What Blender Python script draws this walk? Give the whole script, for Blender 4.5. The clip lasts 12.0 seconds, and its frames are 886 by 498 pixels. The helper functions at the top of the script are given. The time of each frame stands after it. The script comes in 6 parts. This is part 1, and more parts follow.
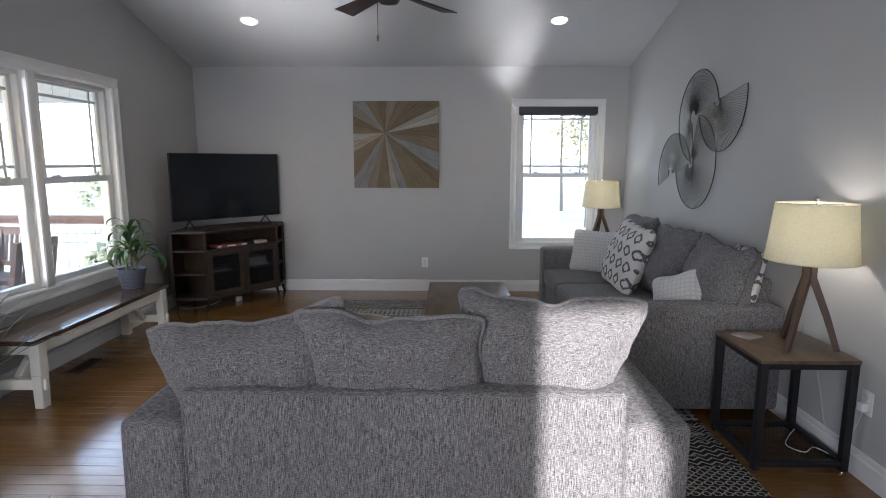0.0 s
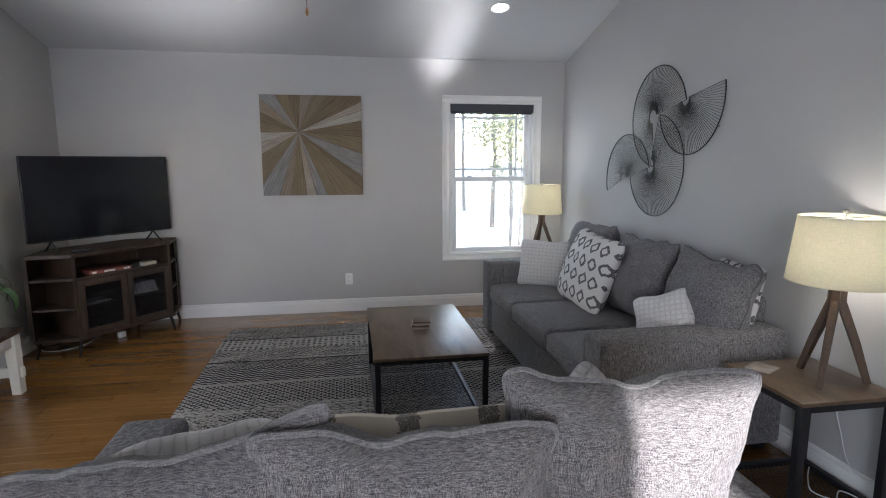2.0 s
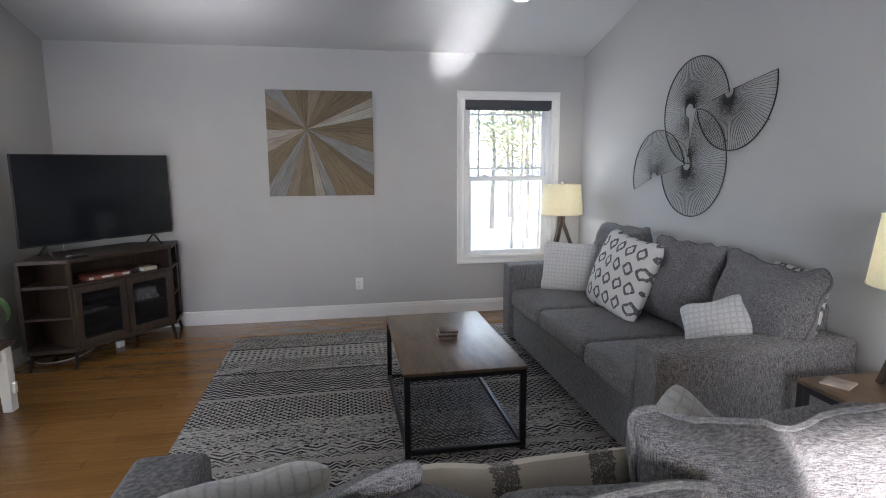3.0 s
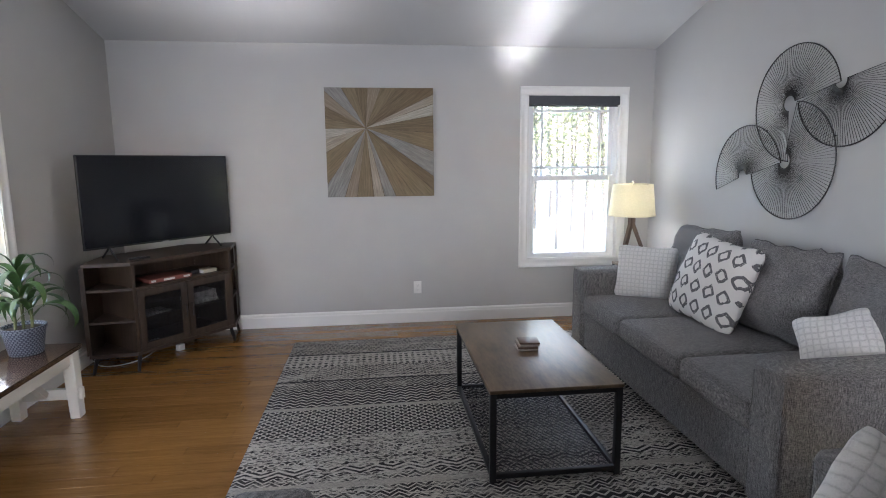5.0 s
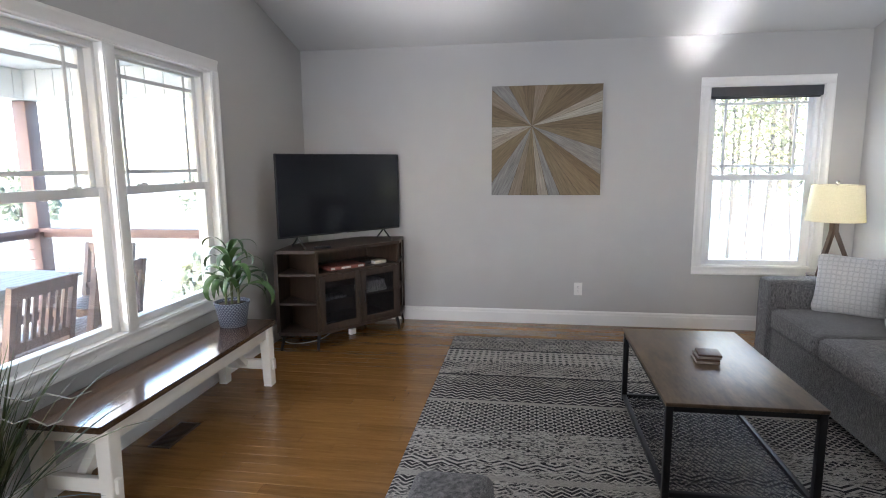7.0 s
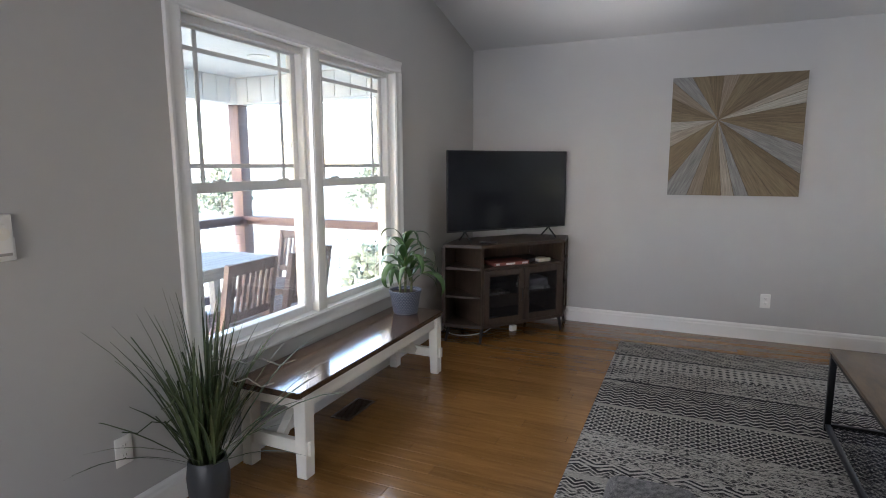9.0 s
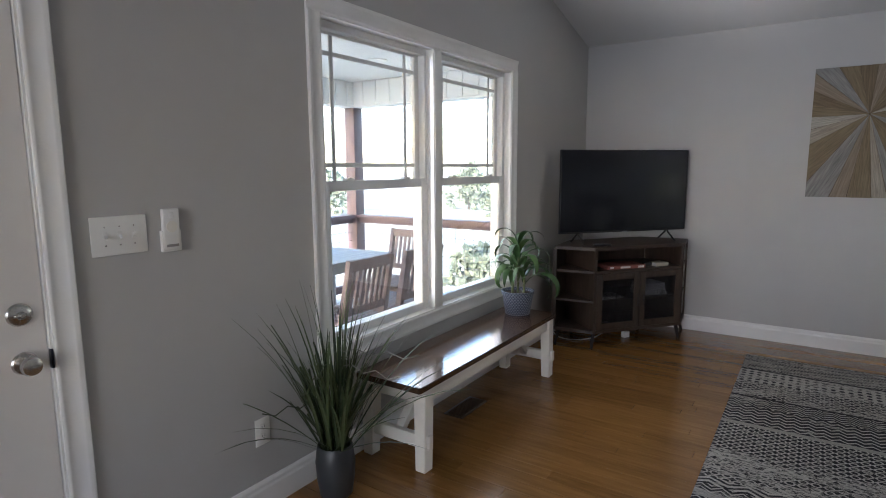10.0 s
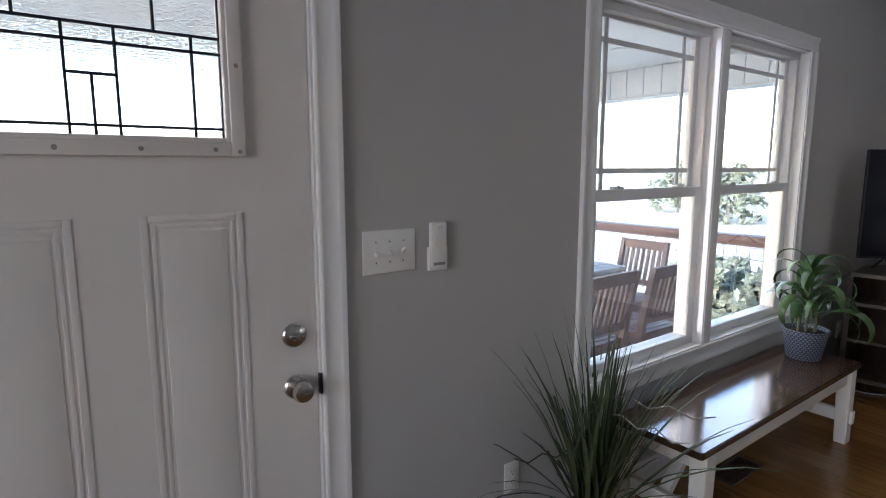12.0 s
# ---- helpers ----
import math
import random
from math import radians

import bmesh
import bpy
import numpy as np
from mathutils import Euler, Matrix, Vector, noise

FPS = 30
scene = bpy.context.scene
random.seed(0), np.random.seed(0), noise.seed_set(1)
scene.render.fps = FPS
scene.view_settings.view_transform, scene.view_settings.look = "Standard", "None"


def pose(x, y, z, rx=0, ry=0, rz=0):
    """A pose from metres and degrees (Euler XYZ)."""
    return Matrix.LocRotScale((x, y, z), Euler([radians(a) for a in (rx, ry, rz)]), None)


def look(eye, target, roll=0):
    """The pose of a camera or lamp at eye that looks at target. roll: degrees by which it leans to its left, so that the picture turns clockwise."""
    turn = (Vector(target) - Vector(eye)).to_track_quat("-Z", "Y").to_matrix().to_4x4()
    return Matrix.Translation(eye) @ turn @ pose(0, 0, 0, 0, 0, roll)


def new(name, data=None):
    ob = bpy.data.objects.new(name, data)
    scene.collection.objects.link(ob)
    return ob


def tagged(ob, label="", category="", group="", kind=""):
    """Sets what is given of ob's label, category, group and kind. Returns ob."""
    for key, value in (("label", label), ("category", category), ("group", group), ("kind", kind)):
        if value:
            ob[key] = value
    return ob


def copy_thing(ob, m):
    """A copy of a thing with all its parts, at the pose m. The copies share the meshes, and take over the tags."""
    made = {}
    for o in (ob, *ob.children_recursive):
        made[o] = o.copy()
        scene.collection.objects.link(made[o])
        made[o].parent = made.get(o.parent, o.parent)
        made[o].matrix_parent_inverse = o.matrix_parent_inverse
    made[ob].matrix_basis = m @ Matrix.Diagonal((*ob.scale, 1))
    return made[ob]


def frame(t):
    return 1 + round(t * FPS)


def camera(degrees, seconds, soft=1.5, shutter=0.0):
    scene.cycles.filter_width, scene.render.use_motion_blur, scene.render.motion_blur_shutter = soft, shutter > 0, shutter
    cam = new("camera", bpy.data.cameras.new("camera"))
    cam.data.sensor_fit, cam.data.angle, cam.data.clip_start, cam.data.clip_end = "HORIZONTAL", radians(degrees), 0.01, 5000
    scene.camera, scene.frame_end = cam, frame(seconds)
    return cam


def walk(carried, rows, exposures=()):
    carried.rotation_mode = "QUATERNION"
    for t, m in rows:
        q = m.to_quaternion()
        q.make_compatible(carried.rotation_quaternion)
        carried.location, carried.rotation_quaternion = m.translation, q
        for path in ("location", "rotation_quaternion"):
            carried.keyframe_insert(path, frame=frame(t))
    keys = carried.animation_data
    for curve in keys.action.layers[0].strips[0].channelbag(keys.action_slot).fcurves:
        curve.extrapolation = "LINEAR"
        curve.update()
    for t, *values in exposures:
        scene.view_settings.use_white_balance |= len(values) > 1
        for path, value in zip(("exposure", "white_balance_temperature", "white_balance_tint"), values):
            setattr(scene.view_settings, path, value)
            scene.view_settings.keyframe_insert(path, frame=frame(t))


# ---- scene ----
cam = camera(76.6, 12.0, 1.0)
EXPOSURES = [(0.0, 3.42, 6030, 16), (1.5, 3.57, 6030, 16), (2.5, 3.8, 6030, 16), (4.5, 4.06, 6060, 18), (5.5, 4.16, 6060, 16), (7.0, 4.15, 6150, 16),
             (9.0, 3.8, 6150, 16), (9.5, 3.65, 6120, 16), (10.5, 3.35, 6060, 16), (12.0, 3.22, 5950, 19)]
PATH = [
    (0, (0.311, 0.778, 1.499), (0.281, 2.754, 1.193), 0.1),
    (0.5, (0.273, 0.956, 1.517), (0.339, 2.932, 1.21), -0.0),
    (1, (0.216, 1.121, 1.52), (0.397, 3.09, 1.214), 0.0),
    (1.5, (0.132, 1.29, 1.519), (0.402, 3.248, 1.213), -0.0),
    (2, (0.006, 1.486, 1.538), (0.337, 3.434, 1.229), -0.1),
    (2.5, (-0.086, 1.641, 1.519), (0.266, 3.586, 1.214), -0.2),
    (4.5, (-0.304, 2.028, 1.501), (0.014, 3.98, 1.2), -0.4),
    (5, (-0.364, 2.03, 1.508), (-0.134, 3.994, 1.204), -0.5),
    (5.5, (-0.397, 2.037, 1.495), (-0.3, 4.012, 1.198), -0.6),
    (6, (-0.42, 2.041, 1.488), (-0.463, 4.019, 1.194), -0.6),
    (6.5, (-0.441, 2.037, 1.489), (-0.611, 4.008, 1.195), -0.6),
    (7, (-0.467, 2.038, 1.484), (-0.765, 3.993, 1.188), -0.5),
    (9, (-0.597, 2.012, 1.458), (-1.401, 3.82, 1.165), -0.2),
    (9.5, (-0.658, 1.986, 1.45), (-1.598, 3.727, 1.16), -0.3),
    (10, (-0.72, 1.961, 1.447), (-1.817, 3.608, 1.16), -0.3),
    (10.5, (-0.808, 1.937, 1.456), (-2.039, 3.488, 1.17), -0.2),
    (11, (-0.913, 1.907, 1.469), (-2.259, 3.359, 1.183), -0.1),
    (11.5, (-1.043, 1.932, 1.464), (-2.501, 3.271, 1.176), 0.0),
    (12, (-1.208, 2.04, 1.48), (-2.791, 3.226, 1.189), -0.0),
]
walk(cam, [(t, look(eye, target, roll)) for t, eye, target, roll in PATH], EXPOSURES)

# ---- world and large lights ----
SUN_ELEV, SUN_AZ = radians(16), radians(183)   # the sun stands behind the walker, a little to one side
world = bpy.data.worlds.new("world")
scene.world = world
world.use_nodes = True
wn = world.node_tree
sky = wn.nodes.new("ShaderNodeTexSky")
sky.sky_type = 'NISHITA'
sky.sun_disc = False
sky.sun_elevation, sky.sun_rotation = SUN_ELEV, SUN_AZ
wn.links.new(sky.outputs[0], wn.nodes["Background"].inputs[0])
wn.nodes["Background"].inputs[1].default_value = 0.15


def lamp(name, kind, m, energy, color=(1, 1, 1), **kw):
    data = bpy.data.lights.new(name, kind)
    data.energy, data.color = energy, color
    for k in kw:
        if k == "size":
            data.shape, data.size, data.size_y = 'RECTANGLE', kw[k][0], kw[k][1]
        if k == "radius":
            data.shadow_soft_size = kw[k]
        if k == "angle":
            data.angle = radians(kw[k])
        if k == "spread":
            data.spread = radians(kw[k])
        if k == "cone":
            data.spot_size, data.spot_blend = radians(kw[k][0]), kw[k][1]
    ob = new(name, data)
    ob.matrix_world = m
    return ob


SUN_DIR = Vector((math.sin(SUN_AZ) * math.cos(SUN_ELEV), math.cos(SUN_AZ) * math.cos(SUN_ELEV), math.sin(SUN_ELEV)))
lamp("sun", 'SUN', look(SUN_DIR * 30, (0, 0, 0)), 1.25, (1.0, 0.95, 0.90), angle=0.8)
# added lamp at an unseen rear opening, for skylight from behind the walker
lamp("rear_fill_lamp", 'AREA', look((-0.95, -1.93, 1.6), (1.2, 7, 1.4)), 3.5, (0.92, 0.945, 1.0), size=(1.7, 1.4), spread=100)
# skylight that enters by the pair of porch windows and by the far window
lamp("porch_skylight", 'AREA', look((-2.622, 4.735, 1.36), (0.4, 4.735, 1.36)), 1.5, (0.92, 0.95, 1.0), size=(1.7, 1.4))
lamp("far_skylight", 'AREA', look((1.505, 7.245, 1.30), (1.505, 4.0, 1.30)), 0.5, (0.90, 0.94, 1.0), size=(0.8, 1.4))
# added lamps behind the walker stand in for reflected sunlight on wall and ceiling
lamp("glint_stand_in", 'AREA', look((0.95, -1.4, 0.74), (0.92, 7.2, 2.50)), 0.026, (1.0, 0.98, 0.95), size=(0.10, 0.12), spread=3.5)
lamp("glint_stand_in", 'AREA', look((0.95, -1.4, 0.74), (1.02, 6.7, 2.69)), 0.050, (1.0, 0.98, 0.95), size=(0.10, 0.35), spread=4)
lamp("glint_stand_in", 'AREA', look((0.85, -1.4, 0.74), (0.80, 6.2, 2.81)), 0.07, (1.0, 0.98, 0.95), size=(0.4, 0.20), spread=7)
lamp("glint_stand_in", 'AREA', look((-0.6, -1.4, 0.74), (-1.1, 5.5, 2.99)), 0.55, (1.0, 0.98, 0.95), size=(0.8, 0.30), spread=14)

# ---- small tools for building ----
WALL_L, WALL_R, WALL_F, WALL_B = -2.60, 2.28, 7.25, -2.0
EAVE, PITCH, RIDGE_Y = 2.55, 0.25, 2.625


def thing(name, label, category, loc=(0, 0, 0), rz=0, group=""):
    ob = new(name)
    ob.matrix_world = pose(*loc, 0, 0, rz)
    ob.empty_display_size = 0.1
    return tagged(ob, label, category, group)


def finish(name, bm, material, smooth=True):
    bmesh.ops.recalc_face_normals(bm, faces=bm.faces[:])
    me = bpy.data.meshes.new(name)
    bm.to_mesh(me)
    bm.free()
    if smooth:
        me.polygons.foreach_set("use_smooth", [True] * len(me.polygons))
        me.set_sharp_from_angle(angle=radians(38))
    me.materials.append(material)
    return me


def part(name, bm, material, parent=None, label="", smooth=True):
    ob = new(name, finish(name, bm, material, smooth))
    if parent:
        ob.parent = parent
    return tagged(ob, label)


def structure(name, bm, material, label, category, smooth=False):
    return tagged(part(name, bm, material, None, "", smooth), label, category, "", "structure")


def box(bm, x0, x1, y0, y1, z0, z1):
    v = [bm.verts.new((x, y, z)) for z in (z0, z1) for y in (y0, y1) for x in (x0, x1)]
    for f in ((0, 1, 3, 2), (4, 6, 7, 5), (0, 4, 5, 1), (2, 3, 7, 6), (0, 2, 6, 4), (1, 5, 7, 3)):
        bm.faces.new([v[i] for i in f])
    return v


def rbox(bm, x0, x1, y0, y1, z0, z1, r=0.004, n=1, seg=2, puff=(0, 0, 0), rough=0.0, freq=6, seed=0.0):
    """A box with rounded edges, which may bulge on its faces and be a little uneven."""
    h = ((x1 - x0) / 2, (y1 - y0) / 2, (z1 - z0) / 2)
    c = Vector(((x0 + x1) / 2, (y0 + y1) / 2, (z0 + z1) / 2))
    r = min(r, min(h) * 0.99)
    def steps(a):
        edge = [-a + r * (1 - math.cos(k / seg * math.pi / 2)) for k in range(seg)]
        mid = [(-(a - r)) + 2 * (a - r) * k / n for k in range(n + 1)]
        return edge + mid + [-e for e in reversed(edge)]
    S = [steps(a) for a in h]
    verts = {}
    def vert(p):
        key = tuple(round(q, 6) for q in p)
        if key not in verts:
            q = Vector(p)
            inner = Vector([max(-(h[i] - r), min(h[i] - r, q[i])) for i in range(3)])
            d = q - inner
            if d.length > 1e-9:
                q = inner + d.normalized() * r
            u = [max(-1, min(1, p[i] / h[i])) for i in range(3)]
            for i in range(3):
                j, k = (i + 1) % 3, (i + 2) % 3
                q[i] += puff[i] * u[i] * (1 - u[j] ** 2) * (1 - u[k] ** 2)
            if rough:
                q += rough * noise.noise_vector((q + c) * freq + Vector((seed, seed, seed)))
            verts[key] = bm.verts.new(q + c)
        return verts[key]
    for i in range(3):
        j, k = (i + 1) % 3, (i + 2) % 3
        for s in (-1, 1):
            for a in range(len(S[j]) - 1):
                for b in range(len(S[k]) - 1):
                    quad = []
                    for da, db in ((0, 0), (1, 0), (1, 1), (0, 1)):
                        p = [0, 0, 0]
                        p[i], p[j], p[k] = s * h[i], S[j][a + da], S[k][b + db]
                        quad.append(vert(p))
                    if len(set(quad)) == 4:
                        bm.faces.new(quad if s > 0 else quad[::-1])


def ring(bm, c, u, v, r, n):
    return [bm.verts.new(c + (u * math.cos(2 * math.pi * k / n) + v * math.sin(2 * math.pi * k / n)) * r) for k in range(n)]


def cyl(bm, p0, p1, r0, r1=None, n=12, cap=True):
    p0, p1 = Vector(p0), Vector(p1)
    r1 = r0 if r1 is None else r1
    d = (p1 - p0).normalized()
    u = d.orthogonal().normalized()
    v = d.cross(u)
    a, b = ring(bm, p0, u, v, r0, n), ring(bm, p1, u, v, r1, n)
    for k in range(n):
        bm.faces.new((a[k], a[(k + 1) % n], b[(k + 1) % n], b[k]))
    if cap:
        bm.faces.new(a[::-1])
        bm.faces.new(b)


def tube(bm, pts, r, n=6, closed=False, taper=None):
    pts = [Vector(p) for p in pts]
    rings, u = [], None
    for i, p in enumerate(pts):
        a = pts[i - 1] if i or closed else p
        b = pts[(i + 1) % len(pts)] if i + 1 < len(pts) or closed else p
        d = (b - a).normalized()
        u = d.orthogonal().normalized() if u is None else (u - d * u.dot(d)).normalized()
        rings.append(ring(bm, p, u, d.cross(u), r * (taper(i / (len(pts) - 1)) if taper else 1), n))
    m = len(rings)
    for i in range(m if closed else m - 1):
        a, b = rings[i], rings[(i + 1) % m]
        for k in range(n):
            bm.faces.new((a[k], a[(k + 1) % n], b[(k + 1) % n], b[k]))
    if not closed:
        bm.faces.new(rings[0][::-1])
        bm.faces.new(rings[-1])


def lathe(bm, profile, n=24, c=(0, 0, 0)):
    c = Vector(c)
    rows = [[bm.verts.new(c + Vector((r * math.cos(2 * math.pi * k / n), r * math.sin(2 * math.pi * k / n), z))) for k in range(n)] for r, z in profile]
    for a, b in zip(rows, rows[1:]):
        for k in range(n):
            bm.faces.new((a[k], a[(k + 1) % n], b[(k + 1) % n], b[k]))
    return rows


def prism(bm, poly, z0, z1):
    a = [bm.verts.new((x, y, z0)) for x, y in poly]
    b = [bm.verts.new((x, y, z1)) for x, y in poly]
    n = len(poly)
    for k in range(n):
        bm.faces.new((a[k], a[(k + 1) % n], b[(k + 1) % n], b[k]))
    bm.faces.new(a[::-1])
    bm.faces.new(b)


def beam(bm, p0, p1, w, d, side=(0, 0, 1), w1=None, d1=None):
    """A squared bar from p0 to p1; w across 'side', d along it."""
    p0, p1 = Vector(p0), Vector(p1)
    ax = (p1 - p0).normalized()
    s = Vector(side)
    s = (s - ax * s.dot(ax)).normalized()
    t = ax.cross(s)
    w1, d1 = w1 or w, d1 or d
    a = [bm.verts.new(p0 + t * i * w / 2 + s * j * d / 2) for i, j in ((-1, -1), (1, -1), (1, 1), (-1, 1))]
    b = [bm.verts.new(p1 + t * i * w1 / 2 + s * j * d1 / 2) for i, j in ((-1, -1), (1, -1), (1, 1), (-1, 1))]
    for k in range(4):
        bm.faces.new((a[k], a[(k + 1) % 4], b[(k + 1) % 4], b[k]))
    bm.faces.new(a[::-1])
    bm.faces.new(b)


def moved(bm, m):
    bmesh.ops.transform(bm, matrix=m, verts=bm.verts[:])
    return bm


# ---- materials ----
def nodes(name):
    m = bpy.data.materials.new(name)
    m.use_nodes = True
    t = m.node_tree
    return m, t, t.nodes["Principled BSDF"]


def link(t, a, b):
    t.links.new(a, b)


def calc(t, op, a, b=None, c=None):
    n = t.nodes.new("ShaderNodeMath")
    n.operation = op
    for i, v in enumerate((a, b, c)):
        if v is None:
            continue
        if isinstance(v, (int, float)):
            n.inputs[i].default_value = v
        else:
            t.links.new(v, n.inputs[i])
    return n.outputs[0]


def place(t, stretch=(1, 1, 1), local=False):
    """Coordinates in metres, stretched; local: those of the mesh."""
    if local:
        src = t.nodes.new("ShaderNodeTexCoord").outputs["Object"]
    else:
        src = t.nodes.new("ShaderNodeNewGeometry").outputs["Position"]
    n = t.nodes.new("ShaderNodeMapping")
    n.inputs["Scale"].default_value = stretch
    link(t, src, n.inputs[0])
    return n.outputs[0]


def noisy(t, vec, scale, detail=3, rough=0.55):
    n = t.nodes.new("ShaderNodeTexNoise")
    n.inputs["Scale"].default_value, n.inputs["Detail"].default_value, n.inputs["Roughness"].default_value = scale, detail, rough
    link(t, vec, n.inputs["Vector"])
    return n.outputs["Fac"]


def ramp(t, fac, stops, constant=False):
    n = t.nodes.new("ShaderNodeValToRGB")
    if constant:
        n.color_ramp.interpolation = 'CONSTANT'
    e = n.color_ramp.elements
    while len(e) < len(stops):
        e.new(0.5)
    for el, (p, c) in zip(e, stops):
        el.position = p
        el.color = (*c, 1) if not isinstance(c, (int, float)) else (c, c, c, 1)
    link(t, fac, n.inputs[0])
    return n.outputs[0]


def mixc(t, fac, a, b, mode='MIX'):
    n = t.nodes.new("ShaderNodeMix")
    n.data_type, n.blend_type = 'RGBA', mode
    for v, i in ((fac, 0), (a, 6), (b, 7)):
        if isinstance(v, (int, float)):
            n.inputs[i].default_value = v
        elif isinstance(v, tuple):
            n.inputs[i].default_value = (*v, 1)
        else:
            link(t, v, n.inputs[i])
    return n.outputs[2]


def bump(t, bsdf, height, strength, distance=0.002):
    n = t.nodes.new("ShaderNodeBump")
    n.inputs["Strength"].default_value, n.inputs["Distance"].default_value = strength, distance
    link(t, height, n.inputs["Height"])
    link(t, n.outputs[0], bsdf.inputs["Normal"])


def plain(name, color, rough=0.5, vary=0.08, scale=3.0, fine=60.0, bumps=0.15, metal=0.0, stretch=(1, 1, 1), local=False, spec=0.5):
    """Paint, metal or plastic: slow and fine variation of tone, sheen and relief."""
    m, t, b = nodes(name)
    vec = place(t, stretch, local)
    slow, quick = noisy(t, vec, scale, 4), noisy(t, vec, fine, 2)
    lo, hi = tuple(c * (1 - vary) for c in color), tuple(min(1, c * (1 + vary)) for c in color)
    col = ramp(t, slow, [(0.3, lo), (0.7, hi)])
    link(t, mixc(t, calc(t, 'MULTIPLY', quick, vary), col, lo), b.inputs["Base Color"])
    link(t, calc(t, 'ADD', rough - 0.06, calc(t, 'MULTIPLY', slow, 0.12)), b.inputs["Roughness"])
    b.inputs["Metallic"].default_value = metal
    b.inputs["Specular IOR Level"].default_value = spec
    if bumps:
        bump(t, b, quick, bumps, 0.001)
    return m


def wood(name, dark, light, rough=0.35, along=(1, 14, 14), scale=2.2, coat=0.0, random_tone=0.0, bumps=0.2, local=False):
    m, t, b = nodes(name)
    vec = place(t, along, local)
    grain, fine, blotch = noisy(t, vec, scale, 6, 0.65), noisy(t, vec, scale * 7, 3), noisy(t, place(t, (1, 1, 1), local), 2.5, 3)
    g = calc(t, 'ADD', calc(t, 'MULTIPLY', grain, 0.7), calc(t, 'MULTIPLY', fine, 0.3))
    if random_tone:
        info = t.nodes.new("ShaderNodeObjectInfo").outputs["Random"]
        isl = t.nodes.new("ShaderNodeNewGeometry").outputs["Random Per Island"]
        tone = calc(t, 'FRACT', calc(t, 'ADD', info, isl))
        g = calc(t, 'ADD', g, calc(t, 'MULTIPLY', calc(t, 'SUBTRACT', tone, 0.5), random_tone))
    mid = tuple((a + c) / 2 for a, c in zip(dark, light))
    col = ramp(t, g, [(0.30, dark), (0.5, mid), (0.72, light)])
    link(t, mixc(t, calc(t, 'MULTIPLY', blotch, 0.35), col, dark), b.inputs["Base Color"])
    link(t, calc(t, 'ADD', rough - 0.07, calc(t, 'MULTIPLY', fine, 0.14)), b.inputs["Roughness"])
    b.inputs["Coat Weight"].default_value, b.inputs["Coat Roughness"].default_value = coat, 0.12
    if bumps:
        bump(t, b, g, bumps, 0.0008)
    return m


def tweed(name, dark, light, streak=(820, 820, 46)):
    """Heathered upholstery: light slubs running one way over a dark cross weave, at the size of threads and of thick yarns."""
    m, t, b = nodes(name)
    p = place(t)
    slub = noisy(t, place(t, streak), 1.0, 1, 0.5)
    yarn = noisy(t, place(t, tuple(q * 0.38 for q in streak)), 1.0, 1, 0.5)
    cross = noisy(t, place(t, tuple(70 if q > 100 else 760 for q in streak)), 1.0, 0, 0.5)
    thread = noisy(t, p, 650, 0, 0.5)
    slow = noisy(t, p, 3.0, 3)
    v = calc(t, 'ADD', calc(t, 'ADD', calc(t, 'MULTIPLY', slub, 0.50), calc(t, 'MULTIPLY', yarn, 0.15)), calc(t, 'ADD', calc(t, 'MULTIPLY', cross, 0.25), calc(t, 'MULTIPLY', thread, 0.10)))
    mid = tuple(a * 0.62 + c * 0.38 for a, c in zip(dark, light))
    col = ramp(t, v, [(0.38, dark), (0.50, mid), (0.64, light)])
    link(t, mixc(t, calc(t, 'MULTIPLY', slow, 0.22), col, dark), b.inputs["Base Color"])
    b.inputs["Roughness"].default_value = 0.92
    b.inputs["Sheen Weight"].default_value, b.inputs["Sheen Roughness"].default_value = 0.15, 0.5
    b.inputs["Specular IOR Level"].default_value = 0.2
    bump(t, b, calc(t, 'ADD', slub, calc(t, 'MULTIPLY', cross, 0.6)), 0.6, 0.0025)
    return m


def glass(name, rough=0.0, wavy=0.0):
    m, t, b = nodes(name)
    b.inputs["Base Color"].default_value = (0.97, 0.985, 0.98, 1)
    b.inputs["Roughness"].default_value, b.inputs["Transmission Weight"].default_value, b.inputs["IOR"].default_value = rough, 1.0, 1.45
    if wavy:
        bump(t, b, noisy(t, place(t, (1, 12, 60)), 3, 2), wavy, 0.004)
    return m


def glow(name, color, strength):
    m, t, b = nodes(name)
    b.inputs["Base Color"].default_value = (*color, 1)
    b.inputs["Emission Color"].default_value, b.inputs["Emission Strength"].default_value = (*color, 1), strength
    return m


WALL = plain("grey_wall_paint", (0.462, 0.455, 0.438), 0.75, 0.03, 0.8, 220, 0.12, spec=0.2)
CEILING = plain("ceiling_paint", (0.60, 0.60, 0.59), 0.8, 0.03, 0.8, 160, 0.12, spec=0.15)
TRIM = plain("white_trim_paint", (0.78, 0.77, 0.74), 0.35, 0.03, 2, 90, 0.08)
DOOR_PAINT = plain("door_paint", (0.72, 0.69, 0.65), 0.4, 0.03, 2, 120, 0.1)
VINYL = plain("window_vinyl", (0.80, 0.80, 0.79), 0.35, 0.02, 2, 90, 0.05)
FLOOR_WOOD = wood("oak_floor", (0.150, 0.067, 0.016), (0.325, 0.162, 0.044), 0.22, (1.2, 16, 16), 2.4, 0.3, 0.19, 0.1)
SOFA = tweed("sofa_tweed", (0.037, 0.035, 0.037), (0.36, 0.345, 0.335))
